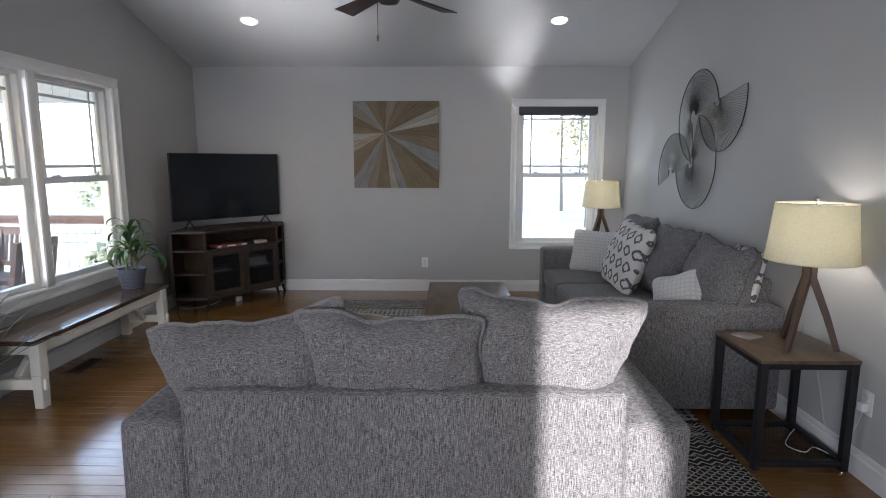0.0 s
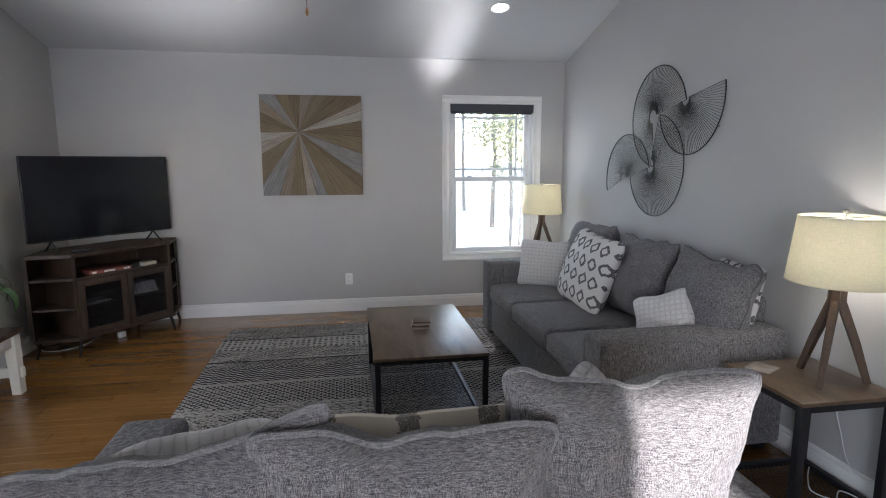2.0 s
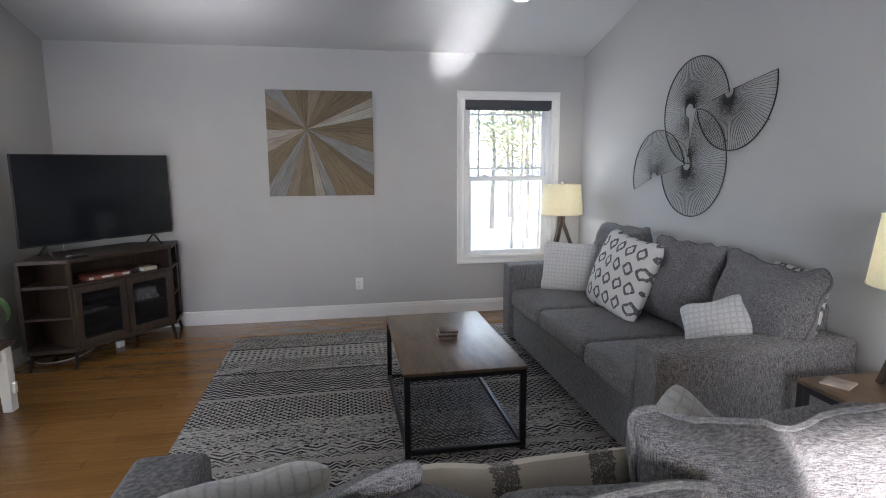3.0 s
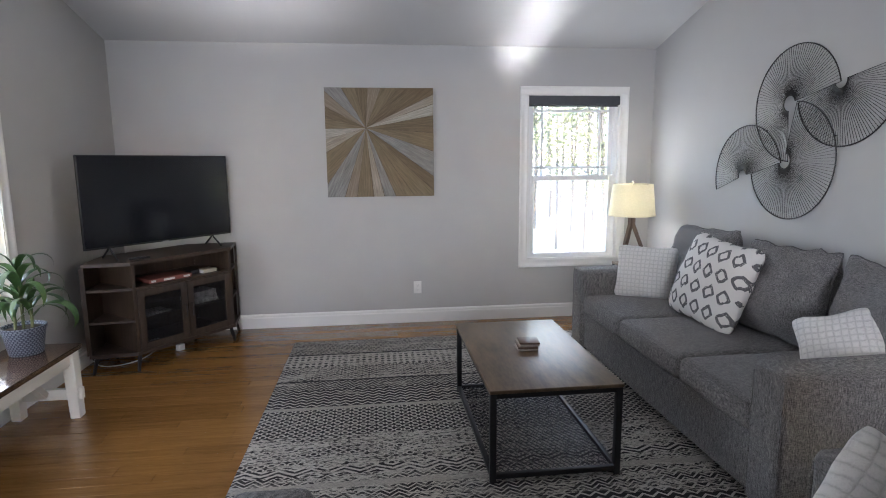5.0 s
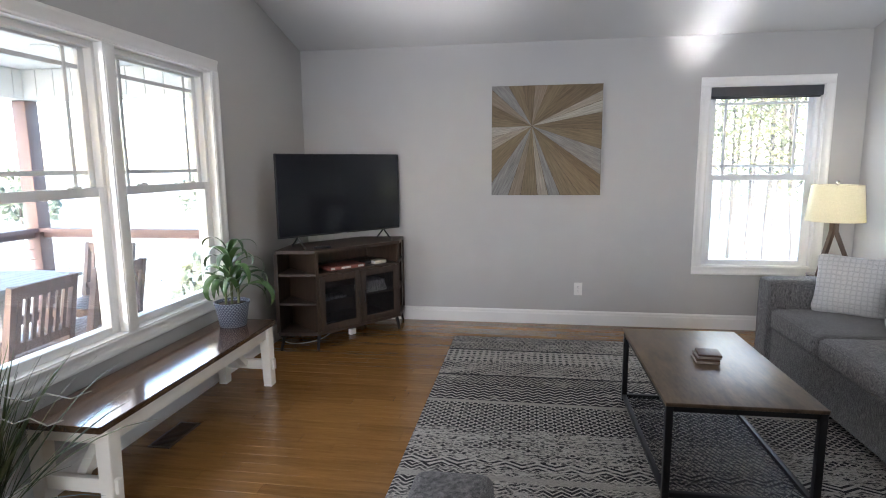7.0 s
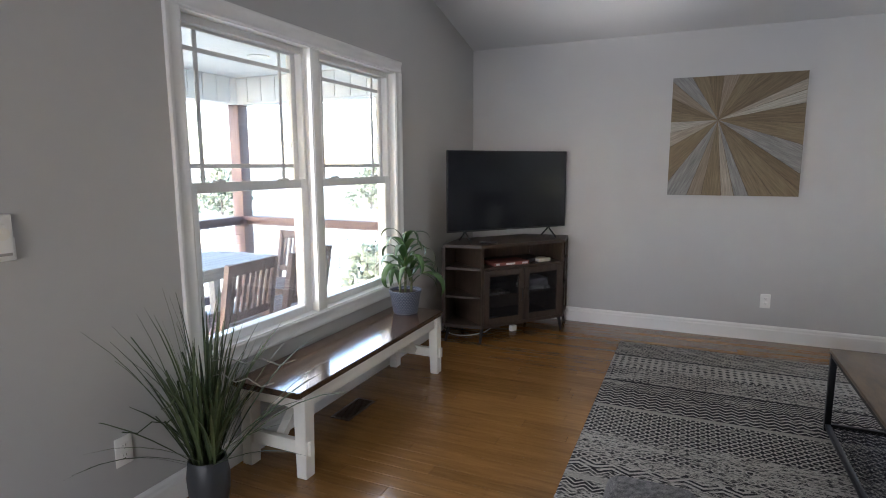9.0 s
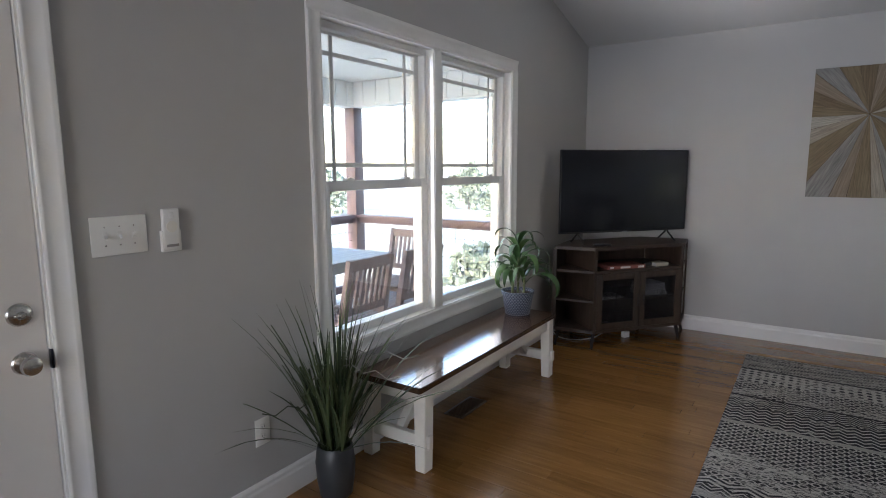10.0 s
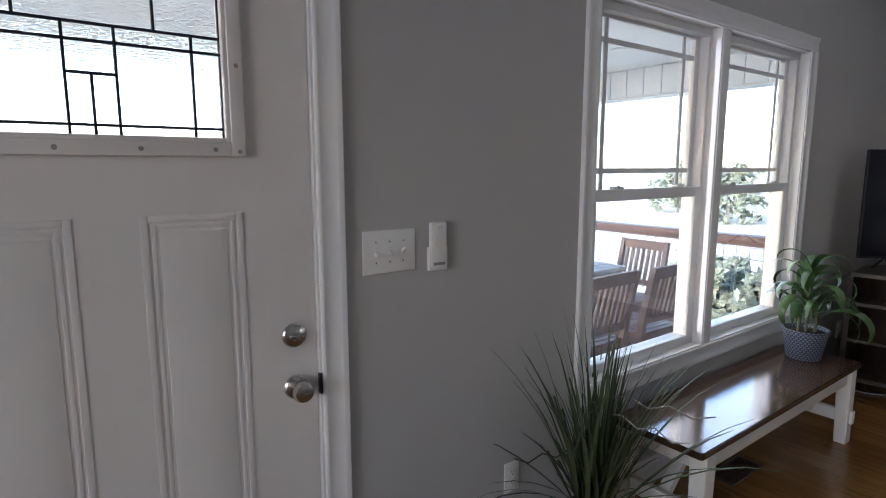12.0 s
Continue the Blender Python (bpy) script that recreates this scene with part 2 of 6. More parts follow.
SEAT = tweed("seat_tweed", (0.040, 0.038, 0.039), (0.36, 0.34, 0.325), (46, 820, 820))
WALNUT = wood("walnut_top", (0.028, 0.015, 0.008), (0.108, 0.060, 0.032), 0.13, (14, 1.2, 14), 2.4, 0.5)
TV_WOOD = wood("dark_stand_wood", (0.016, 0.0105, 0.0075), (0.078, 0.051, 0.034), 0.45, (14, 14, 1.4), 2.6)
RUSTIC = wood("rustic_brown_top", (0.038, 0.025, 0.016), (0.25, 0.165, 0.092), 0.32, (7, 1.6, 7), 1.9)
LAMP_WOOD = wood("lamp_leg_wood", (0.05, 0.030, 0.018), (0.14, 0.088, 0.054), 0.45, (16, 16, 2), 3)
BENCH_WHITE = plain("cream_bench_paint", (0.76, 0.73, 0.65), 0.42, 0.05, 4, 80, 0.15)
BLACK = plain("black_metal", (0.018, 0.018, 0.02), 0.45, 0.15, 6, 150, 0.15, 0.3)
WIRE = plain("dark_wire", (0.03, 0.028, 0.027), 0.42, 0.15, 8, 90, 0.1, 0.6)
NICKEL = plain("satin_nickel", (0.55, 0.53, 0.50), 0.26, 0.05, 20, 150, 0.06, 1.0)
PLASTIC = plain("white_plastic", (0.78, 0.77, 0.73), 0.35, 0.02, 5, 90, 0.03)
GLASS = glass("window_glass")
LEADED = glass("textured_glass", 0.06, 0.5)


def rug_material():
    m, t, b = nodes("woven_rug")
    sep = t.nodes.new("ShaderNodeSeparateXYZ")
    warp = place(t)
    link(t, warp, sep.inputs[0])
    wob = calc(t, 'MULTIPLY', calc(t, 'SUBTRACT', noisy(t, warp, 14, 2), 0.5), 0.010)
    x, y = calc(t, 'ADD', sep.outputs[0], wob), calc(t, 'ADD', sep.outputs[1], wob)

    def tri(v, period):
        return calc(t, 'ABSOLUTE', calc(t, 'SUBTRACT', calc(t, 'FRACT', calc(t, 'DIVIDE', v, period)), 0.5))

    def cell(v, period):
        return calc(t, 'SUBTRACT', calc(t, 'FRACT', calc(t, 'DIVIDE', v, period)), 0.5)

    def zig(px, py, amp, width):
        w = calc(t, 'ADD', calc(t, 'DIVIDE', y, py), calc(t, 'MULTIPLY', tri(x, px), amp))
        return calc(t, 'LESS_THAN', calc(t, 'ABSOLUTE', calc(t, 'SUBTRACT', calc(t, 'FRACT', w), 0.5)), width)

    def radial(px, py):
        a, c = cell(x, px), cell(y, py)
        return calc(t, 'SQRT', calc(t, 'ADD', calc(t, 'MULTIPLY', a, a), calc(t, 'MULTIPLY', c, c)))

    lattice = calc(t, 'MAXIMUM', zig(0.040, 0.034, 1.0, 0.13), zig(0.040, 0.034, -1.0, 0.13))
    arrows = zig(0.085, 0.030, 2.4, 0.17)
    zigzag = zig(0.070, 0.042, 1.3, 0.16)
    slashes = zig(0.16, 0.034, 2.6, 0.25)
    ringed = calc(t, 'LESS_THAN', calc(t, 'ABSOLUTE', calc(t, 'SUBTRACT', radial(0.050, 0.044), 0.36)), 0.085)
    joins = calc(t, 'LESS_THAN', calc(t, 'ABSOLUTE', cell(calc(t, 'ADD', x, 0.025), 0.050)), 0.10)
    mid_row = calc(t, 'LESS_THAN', calc(t, 'ABSOLUTE', cell(y, 0.044)), 0.09)
    chain = calc(t, 'MAXIMUM', ringed, calc(t, 'MULTIPLY', joins, mid_row))
    dots = calc(t, 'GREATER_THAN', radial(0.047, 0.050), 0.31)
    patterns = (lattice, dots, arrows, zigzag, chain, slashes)
    # bands across the rug: where each ends, measured from the far edge, its pattern and how far it is worn pale
    bands = ((0.34, 0, 0.35), (0.36, None, 0.0), (0.62, 1, 0.40), (0.89, 4, 0.45), (0.91, None, 0.0), (1.06, 2, 0.15), (1.33, 3, 0.10), (1.37, 9, 0.0), (1.72, 4, 0.05), (2.05, 4, 0.60), (2.12, 5, 0.15),
             (2.19, 2, 0.5), (2.24, 9, 0.2), (2.42, 2, 0.5), (2.60, 3, 0.3), (2.85, 1, 0.4), (2.88, None, 0.0), (3.10, 2, 0.2), (3.35, 3, 0.1), (3.60, 4, 0.1), (3.62, None, 0.0), (3.95, 0, 0.2), (4.30, 2, 0.15))
    from_far = calc(t, 'SUBTRACT', 6.73, y)
    v, fade, start = 0.0, 0.0, -1.0
    for end, kind, wear in bands:
        hit = calc(t, 'MULTIPLY', calc(t, 'GREATER_THAN', from_far, start), calc(t, 'LESS_THAN', from_far, end))
        if kind is not None:
            v = calc(t, 'ADD', v, calc(t, 'MULTIPLY', hit, 0.7 if kind == 9 else patterns[kind]))
        fade = calc(t, 'ADD', fade, calc(t, 'MULTIPLY', hit, wear))
        start = end
    # faded weave: worn streaks across the rug, and loose threads
    streak = noisy(t, place(t, (1.0, 7, 1)), 2.6, 4, 0.7)
    worn = calc(t, 'MULTIPLY', ramp(t, calc(t, 'ADD', streak, calc(t, 'MULTIPLY', calc(t, 'SUBTRACT', fade, 0.3), 0.30)), [(0.50, 0.0), (0.60, 1.0)]), 0.85)
    fleck = calc(t, 'GREATER_THAN', noisy(t, place(t, (1, 3.0, 1)), 34, 3, 0.65), 0.45)
    thread = noisy(t, place(t, (1, 2.0, 1)), 110, 2)
    v = calc(t, 'ADD', calc(t, 'MULTIPLY', v, calc(t, 'SUBTRACT', 1.0, worn)), calc(t, 'MULTIPLY', fleck, worn))
    v = calc(t, 'MULTIPLY', v, calc(t, 'ADD', 0.25, calc(t, 'MULTIPLY', thread, 1.4)))
    link(t, mixc(t, v, (0.024, 0.023, 0.024), (0.43, 0.40, 0.355)), b.inputs["Base Color"])
    b.inputs["Roughness"].default_value = 0.95
    b.inputs["Specular IOR Level"].default_value = 0.15
    bump(t, b, calc(t, 'ADD', v, thread), 0.5, 0.002)
    return m


# ---- the large structure ----
def roof_z(y):
    return EAVE + PITCH * min(WALL_F - y, y - WALL_B)


def side_wall(name, x0, x1, holes, label):
    bm = bmesh.new()
    cuts = sorted({WALL_B - 0.15, RIDGE_Y, WALL_F + 0.15, *[h[0] for h in holes], *[h[1] for h in holes]})
    for a, c in zip(cuts, cuts[1:]):
        zs = [(0, 0)]
        for h in holes:
            if h[0] <= a and c <= h[1]:
                if h[2] > 0:
                    box(bm, x0, x1, a, c, -0.1, h[2])
                zs = [(h[3], 0)]
        z0 = zs[0][0] - (0.1 if zs[0][0] == 0 else 0)
        v = [bm.verts.new((x, y, z)) for x in (x0, x1) for y, z in ((a, z0), (c, z0), (c, roof_z(c) + 0.03), (a, roof_z(a) + 0.03))]
        for f in ((0, 1, 2, 3), (7, 6, 5, 4), (0, 4, 5, 1), (1, 5, 6, 2), (2, 6, 7, 3), (3, 7, 4, 0)):
            bm.faces.new([v[i] for i in f])
    return structure(name, bm, WALL, label, "wall")


def cross_wall(name, y0, y1, holes, label):
    bm = bmesh.new()
    cuts = sorted({WALL_L, WALL_R, *[h[0] for h in holes], *[h[1] for h in holes]})
    for a, c in zip(cuts, cuts[1:]):
        spans, z = [], -0.1
        for h in sorted(holes, key=lambda q: q[2]):
            if h[0] <= a and c <= h[1]:
                spans.append((z, h[2]))
                z = h[3]
        for s in spans + [(z, EAVE + 0.03)]:
            box(bm, a, c, y0, y1, *s)
    return structure(name, bm, WALL, label, "wall")


WIN_L = (3.808, 5.672, 0.595, 2.122)      # the pair of windows to the porch, along y
DOOR = (1.69, 2.67, 0.0, 2.06)
WIN_F = (1.055, 1.955, 0.575, 2.125)  # the far window, along x
# two unseen openings, cut to shape the sun patch on the sofa back
SUN_SLOT = (0.36, 0.73, 1.50, 2.38)
SUN_LOW = (0.73, 0.765, 1.50, 1.93)
REAR_OPENING = (-1.85, -0.05, 0.85, 2.3)
side_wall("wall_west", WALL_L - 0.15, WALL_L, [DOOR, WIN_L], "grey painted wall with the porch windows and door")
side_wall("wall_east", WALL_R, WALL_R + 0.15, [], "plain grey painted wall behind the sofa")
cross_wall("wall_north", WALL_F, WALL_F + 0.15, [WIN_F], "plain grey painted wall with one window")
cross_wall("wall_south", WALL_B - 0.15, WALL_B, [SUN_SLOT, SUN_LOW, REAR_OPENING], "plain grey painted wall closing the room")
bm = bmesh.new()
for y0, y1 in ((RIDGE_Y, WALL_F + 0.15), (WALL_B - 0.15, RIDGE_Y)):
    v = [bm.verts.new((x, y, roof_z(y) + dz)) for dz in (0, 0.12) for x, y in ((WALL_L - 0.15, y0), (WALL_R + 0.15, y0), (WALL_R + 0.15, y1), (WALL_L - 0.15, y1))]
    for f in ((0, 1, 2, 3), (7, 6, 5, 4), (0, 4, 5, 1), (1, 5, 6, 2), (2, 6, 7, 3), (3, 7, 4, 0)):
        bm.faces.new([v[i] for i in f])
structure("ceiling", bm, CEILING, "white painted sloped ceiling", "ceiling")
# slab added out of sight, only to block the sun at the rear opening
bm = bmesh.new()
box(bm, -3.2, 0.05, WALL_B - 2.4, WALL_B - 2.2, -1.3, 3.6)
structure("sun_blocker", bm, TRIM, "unseen slab added to keep sun out of the rear opening", "wall")

# baseboards with a moulded top
def baseboard(p0, p1, normal):
    bm = bmesh.new()
    p0, p1, n = Vector((*p0, 0)), Vector((*p1, 0)), Vector((*normal, 0))
    prof = [(0, 0), (0.016, 0), (0.016, 0.095), (0.012, 0.105), (0.012, 0.118), (0.005, 0.130), (0, 0.132)]
    a = [bm.verts.new(p0 + n * d + Vector((0, 0, z))) for d, z in prof]
    c = [bm.verts.new(p1 + n * d + Vector((0, 0, z))) for d, z in prof]
    for k in range(len(prof)):
        bm.faces.new((a[k], a[(k + 1) % len(prof)], c[(k + 1) % len(prof)], c[k]))
    bm.faces.new(a)
    bm.faces.new(c[::-1])
    structure("baseboard", bm, TRIM, "white painted baseboard with moulded top", "baseboard")


baseboard((WALL_L, WALL_F), (WALL_R, WALL_F), (0, -1))
baseboard((WALL_L, 2.742), (WALL_L, WALL_F - 0.016), (1, 0))
baseboard((WALL_L, WALL_B), (WALL_L, 1.61), (1, 0))
baseboard((WALL_R, WALL_B), (WALL_R, WALL_F - 0.016), (-1, 0))


def casing_board(bm, a, b, inner, outer, axis):
    """One side of a moulded casing; a..b along it, inner..outer across, built of stepped boards. axis 'x' or 'z'."""
    prof = [(0, 0), (0, 0.009), (0.05, 0.0120), (0.13, 0.0125), (0.19, 0.0100), (0.66, 0.0125), (0.74, 0.0160), (0.82, 0.0180), (0.96, 0.0180), (1, 0.0150), (1, 0)]
    rows = []
    for e in (a, b):
        row = []
        for u, d in prof:
            q = inner + (outer - inner) * u
            row.append(bm.verts.new((e, d, q) if axis == 'x' else (q, d, e)))
        rows.append(row)
    n = len(prof)
    for k in range(n):
        bm.faces.new((rows[0][k], rows[0][(k + 1) % n], rows[1][(k + 1) % n], rows[1][k]))
    bm.faces.new(rows[0][::-1])
    bm.faces.new(rows[1])


def frame_of(bm, x0, x1, z0, z1, w, y0, y1, r=0.003, wb=None):
    wb = wb or w
    rbox(bm, x0, x0 + w, y0, y1, z0, z1, r)
    rbox(bm, x1 - w, x1, y0, y1, z0, z1, r)
    rbox(bm, x0 + w, x1 - w, y0, y1, z1 - w, z1, r)
    rbox(bm, x0 + w, x1 - w, y0, y1, z0, z0 + wb, r)


def pane_in(parent, x0, x1, z0, z1, y, material=None):
    bm = bmesh.new()
    box(bm, x0, x1, y - 0.002, y + 0.002, z0, z1)
    p = part("pane", bm, material or GLASS, parent, "", False)
    p.visible_shadow = False
    return p


def sash(root, name, x0, x1, z0, z1, y, grille, top_w, bot_w):
    bm = bmesh.new()
    w = 0.04
    rbox(bm, x0, x0 + w, y - 0.016, y + 0.016, z0, z1, 0.003)
    rbox(bm, x1 - w, x1, y - 0.016, y + 0.016, z0, z1, 0.003)
    rbox(bm, x0 + w, x1 - w, y - 0.016, y + 0.016, z1 - top_w, z1, 0.003)
    rbox(bm, x0 + w, x1 - w, y - 0.016, y + 0.016, z0, z0 + bot_w, 0.003)
    s = part(name, bm, VINYL, root)
    gx0, gx1, gz0, gz1 = x0 + w, x1 - w, z0 + bot_w, z1 - top_w
    pane_in(s, gx0 - 0.005, gx1 + 0.005, gz0 - 0.005, gz1 + 0.005, y)
    if grille:
        inset = 0.085
        for x in (gx0 + inset, gx1 - inset):
            bm = bmesh.new()
            rbox(bm, x - 0.011, x + 0.011, y + 0.003, y + 0.012, gz0, gz1, 0.002)
            part("muntin", bm, VINYL, s)
        for z in (gz0 + inset, gz1 - inset):
            bm = bmesh.new()
            rbox(bm, gx0, gx1, y + 0.0032, y + 0.0108, z - 0.011, z + 0.011, 0.002)
            part("muntin", bm, VINYL, s)
    else:
        bm = bmesh.new()
        for x in (x0 + (x1 - x0) * 0.22, x0 + (x1 - x0) * 0.78):
            rbox(bm, x - 0.028, x + 0.028, y - 0.012, y + 0.022, z1, z1 + 0.012, 0.004)
            cyl(bm, (x - 0.012, y + 0.012, z1 + 0.008), (x + 0.02, y + 0.026, z1 + 0.014), 0.006, 0.004, 8)
        part("sash_lock", bm, VINYL, s, "white cam lock")


def window(name, loc, rz, x0, x1, z0, z1, mullion, case, label):
    root = thing(name, label, "window", loc, rz)
    tagged(root, kind="structure")
    bm = bmesh.new()
    cw = case
    casing_board(bm, x0 - cw, x1 + cw, z1, z1 + cw, 'x')
    casing_board(bm, x0 - cw, x1 + cw, z0, z0 - cw, 'x')
    casing_board(bm, z0, z1, x0, x0 - cw, 'z')
    casing_board(bm, z0, z1, x1, x1 + cw, 'z')
    part("casing", bm, TRIM, root, "white moulded casing")
    bm = bmesh.new()
    frame_of(bm, x0, x1, z0, z1, 0.008, -0.15, 0.006, 0.002)
    part("jamb", bm, TRIM, root)
    if mullion:
        bm = bmesh.new()
        rbox(bm, mullion[0], mullion[1], -0.13, 0.004, z0 + 0.007, z1 - 0.007, 0.004)
        rbox(bm, mullion[0] + 0.008, mullion[1] - 0.008, 0.0, 0.008, z0 + 0.02, z1 - 0.02, 0.004)
        part("mullion", bm, TRIM, root)
        units = [(x0 + 0.02, mullion[0]), (mullion[1], x1 - 0.02)]
    else:
        units = [(x0 + 0.02, x1 - 0.02)]
    for a, b in units:
        bm = bmesh.new()
        frame_of(bm, a - 0.013, b + 0.013, z0 + 0.007, z1 - 0.007, 0.034, -0.14, -0.046, 0.002)
        part("window_frame", bm, VINYL, root)
        zm = (z0 + z1) / 2 + 0.005
        sash(root, "upper_sash", a + 0.02, b - 0.02, zm - 0.022, z1 - 0.028, -0.105, True, 0.026, 0.035)
        sash(root, "lower_sash", a + 0.02, b - 0.02, z0 + 0.022, zm + 0.022, -0.060, False, 0.048, 0.030)
    return root


# local x runs against y on the porch side, and against x on the far wall
window("window_1", (WALL_L, 0, 0), -90, -WIN_L[1], -WIN_L[0], WIN_L[2], WIN_L[3], (-4.775, -4.690), 0.08, "pair of white double-hung windows with prairie grilles")
window("window_2", (0, WALL_F, 0), 180, -WIN_F[1], -WIN_F[0], WIN_F[2], WIN_F[3], None, 0.075, "white double-hung window with a prairie grille")

# the porch door
door = tagged(thing("door_1", "closed white panelled entry door with leaded glass", "door", (WALL_L, 0, 0), -90), kind="structure")
dx0, dx1 = -2.655, -1.705
bm = bmesh.new()
gx0, gx1, gz0, gz1 = -2.445, -1.915, 1.545, 1.895
for a, b, c, d in ((dx0, gx0, 0.01, 2.04), (gx1, dx1, 0.01, 2.04), (gx0, gx1, 0.01, gz0), (gx0, gx1, gz1, 2.04)):
    box(bm, a, b, -0.055, -0.012, c, d)
part("door_leaf", bm, DOOR_PAINT, door, "", False)
for a, b in ((-2.473, -2.245), (-2.118, -1.890)):
    bm = bmesh.new()
    frame_of(bm, a, b, 0.20, 1.37, 0.016, -0.012, -0.0098, 0.002)
    frame_of(bm, a + 0.022, b - 0.022, 0.222, 1.348, 0.010, -0.012, -0.0108, 0.001)
    rbox(bm, a + 0.04, b - 0.04, -0.012, -0.0105, 0.24, 1.33, 0.0015)
    part("raised_panel", bm, DOOR_PAINT, door)
bm = bmesh.new()
frame_of(bm, gx0 - 0.042, gx1 + 0.042, gz0 - 0.042, gz1 + 0.042, 0.034, -0.012, 0.002, 0.003)
frame_of(bm, gx0 - 0.010, gx1 + 0.010, gz0 - 0.010, gz1 + 0.010, 0.012, -0.012, -0.003, 0.003)
lite = part("lite_frame", bm, DOOR_PAINT, door, "white frame screwed round the glass")
for x, z in [(gx0 + 0.03 + k * 0.157, gz0 - 0.026) for k in range(4)] + [(x, gz0 - 0.03 + k * 0.2) for k in range(3) for x in (gx0 - 0.026, gx1 + 0.026)]:
    bm = bmesh.new()
    cyl(bm, (x, 0.001, z), (x, 0.0035, z), 0.006, 0.005, 10)
    part("screw_plug", bm, plain("plug_grey", (0.3, 0.28, 0.26), 0.5) if "plug_grey" not in bpy.data.materials else bpy.data.materials["plug_grey"], lite)
pane_in(door, gx0, gx1, gz0, gz1, -0.034, LEADED)
CAME = plain("lead_came", (0.03, 0.035, 0.05), 0.45, 0.2, 20, 100, 0.2, 0.7)


def came(x0, x1, z0, z1):
    bm = bmesh.new()
    rbox(bm, x0 - 0.003, x1 + 0.003, -0.040, -0.028, z0 - 0.003, z1 + 0.003, 0.002)
    part("lead_came", bm, CAME, door)


for z in (1.568, 1.741, 1.776):
    came(gx0, gx1, z, z)
came(gx0, gx0, gz0, gz1)
came(gx1, gx1, gz0, gz1)
for x, a, b in ((-2.133, gz0, 1.776), (-2.227, gz0, 1.776), (-2.18, gz0, 1.675), (-2.382, gz0, 1.776), (-1.978, gz0, 1.776), (-2.305, 1.776, gz1), (-2.055, 1.776, gz1)):
    came(x, x, a, b)
came(-2.227, -2.133, 1.675, 1.675)
bm = bmesh.new()
casing_board(bm, -2.665 - 0.075, -1.695 + 0.075, 2.055, 2.13, 'x')
casing_board(bm, 0, 2.055, -2.665, -2.74, 'z')
casing_board(bm, 0, 2.055, -1.695, -1.62, 'z')
part("casing", bm, TRIM, door, "white moulded casing")
bm = bmesh.new()
box(bm, -2.67, -2.658, -0.15, 0.0, 0, 2.06)
box(bm, -1.702, -1.69, -0.15, 0.0, 0, 2.06)
box(bm, -2.658, -1.702, -0.15, 0.0, 2.045, 2.06)
part("jamb", bm, TRIM, door, "", False)
for z, knob in ((0.888, True), (1.033, False)):
    bm = bmesh.new()
    prof = [(0.0, 0.0), (0.034, 0.0), (0.034, 0.004), (0.030, 0.009), (0.014, 0.012)]
    prof += [(0.011, 0.026), (0.018, 0.032), (0.027, 0.040), (0.029, 0.050), (0.025, 0.060), (0.014, 0.064), (0.0, 0.065)] if knob else [(0.012, 0.014), (0.0, 0.015)]
    lathe(bm, prof, 28)
    moved(bm, pose(-2.593, -0.012, z, -90))
    k = part("door_knob" if knob else "deadbolt", bm, NICKEL, door, "brushed nickel knob" if knob else "brushed nickel thumb-turn deadbolt")
    bm = bmesh.new()
    if knob:
        rbox(bm, -2.598, -2.588, 0.050, 0.058, z - 0.002, z + 0.002, 0.001)
    else:
        rbox(bm, -2.612, -2.574, 0.0, 0.014, z - 0.005, z + 0.005, 0.003)
    part("turn_piece", bm, NICKEL, k)
bm = bmesh.new()
rbox(bm, -2.664, -2.657, -0.012, 0.004, 0.855, 0.915, 0.001)
part("strike_plate", bm, CAME, door, "dark strike plate")

# ---- rug ----
bm = bmesh.new()
rbox(bm, -1.085, 1.765, 2.50, 6.73, 0.002, 0.012, 0.004, 6)
tagged(part("area_rug", bm, rug_material()), "black and cream woven rug with faded tribal bands", "rug")


# ---- sofas ----
def bevelled_cushion(name, parent, dims, puff, material=None, r=0.045, rough=0.006, seed=0.0, label=""):
    bm = bmesh.new()
    rbox(bm, *dims, r, 8, 4, puff, rough, 7, seed)
    c = part(name, bm, material or SEAT, parent, label)
    return c


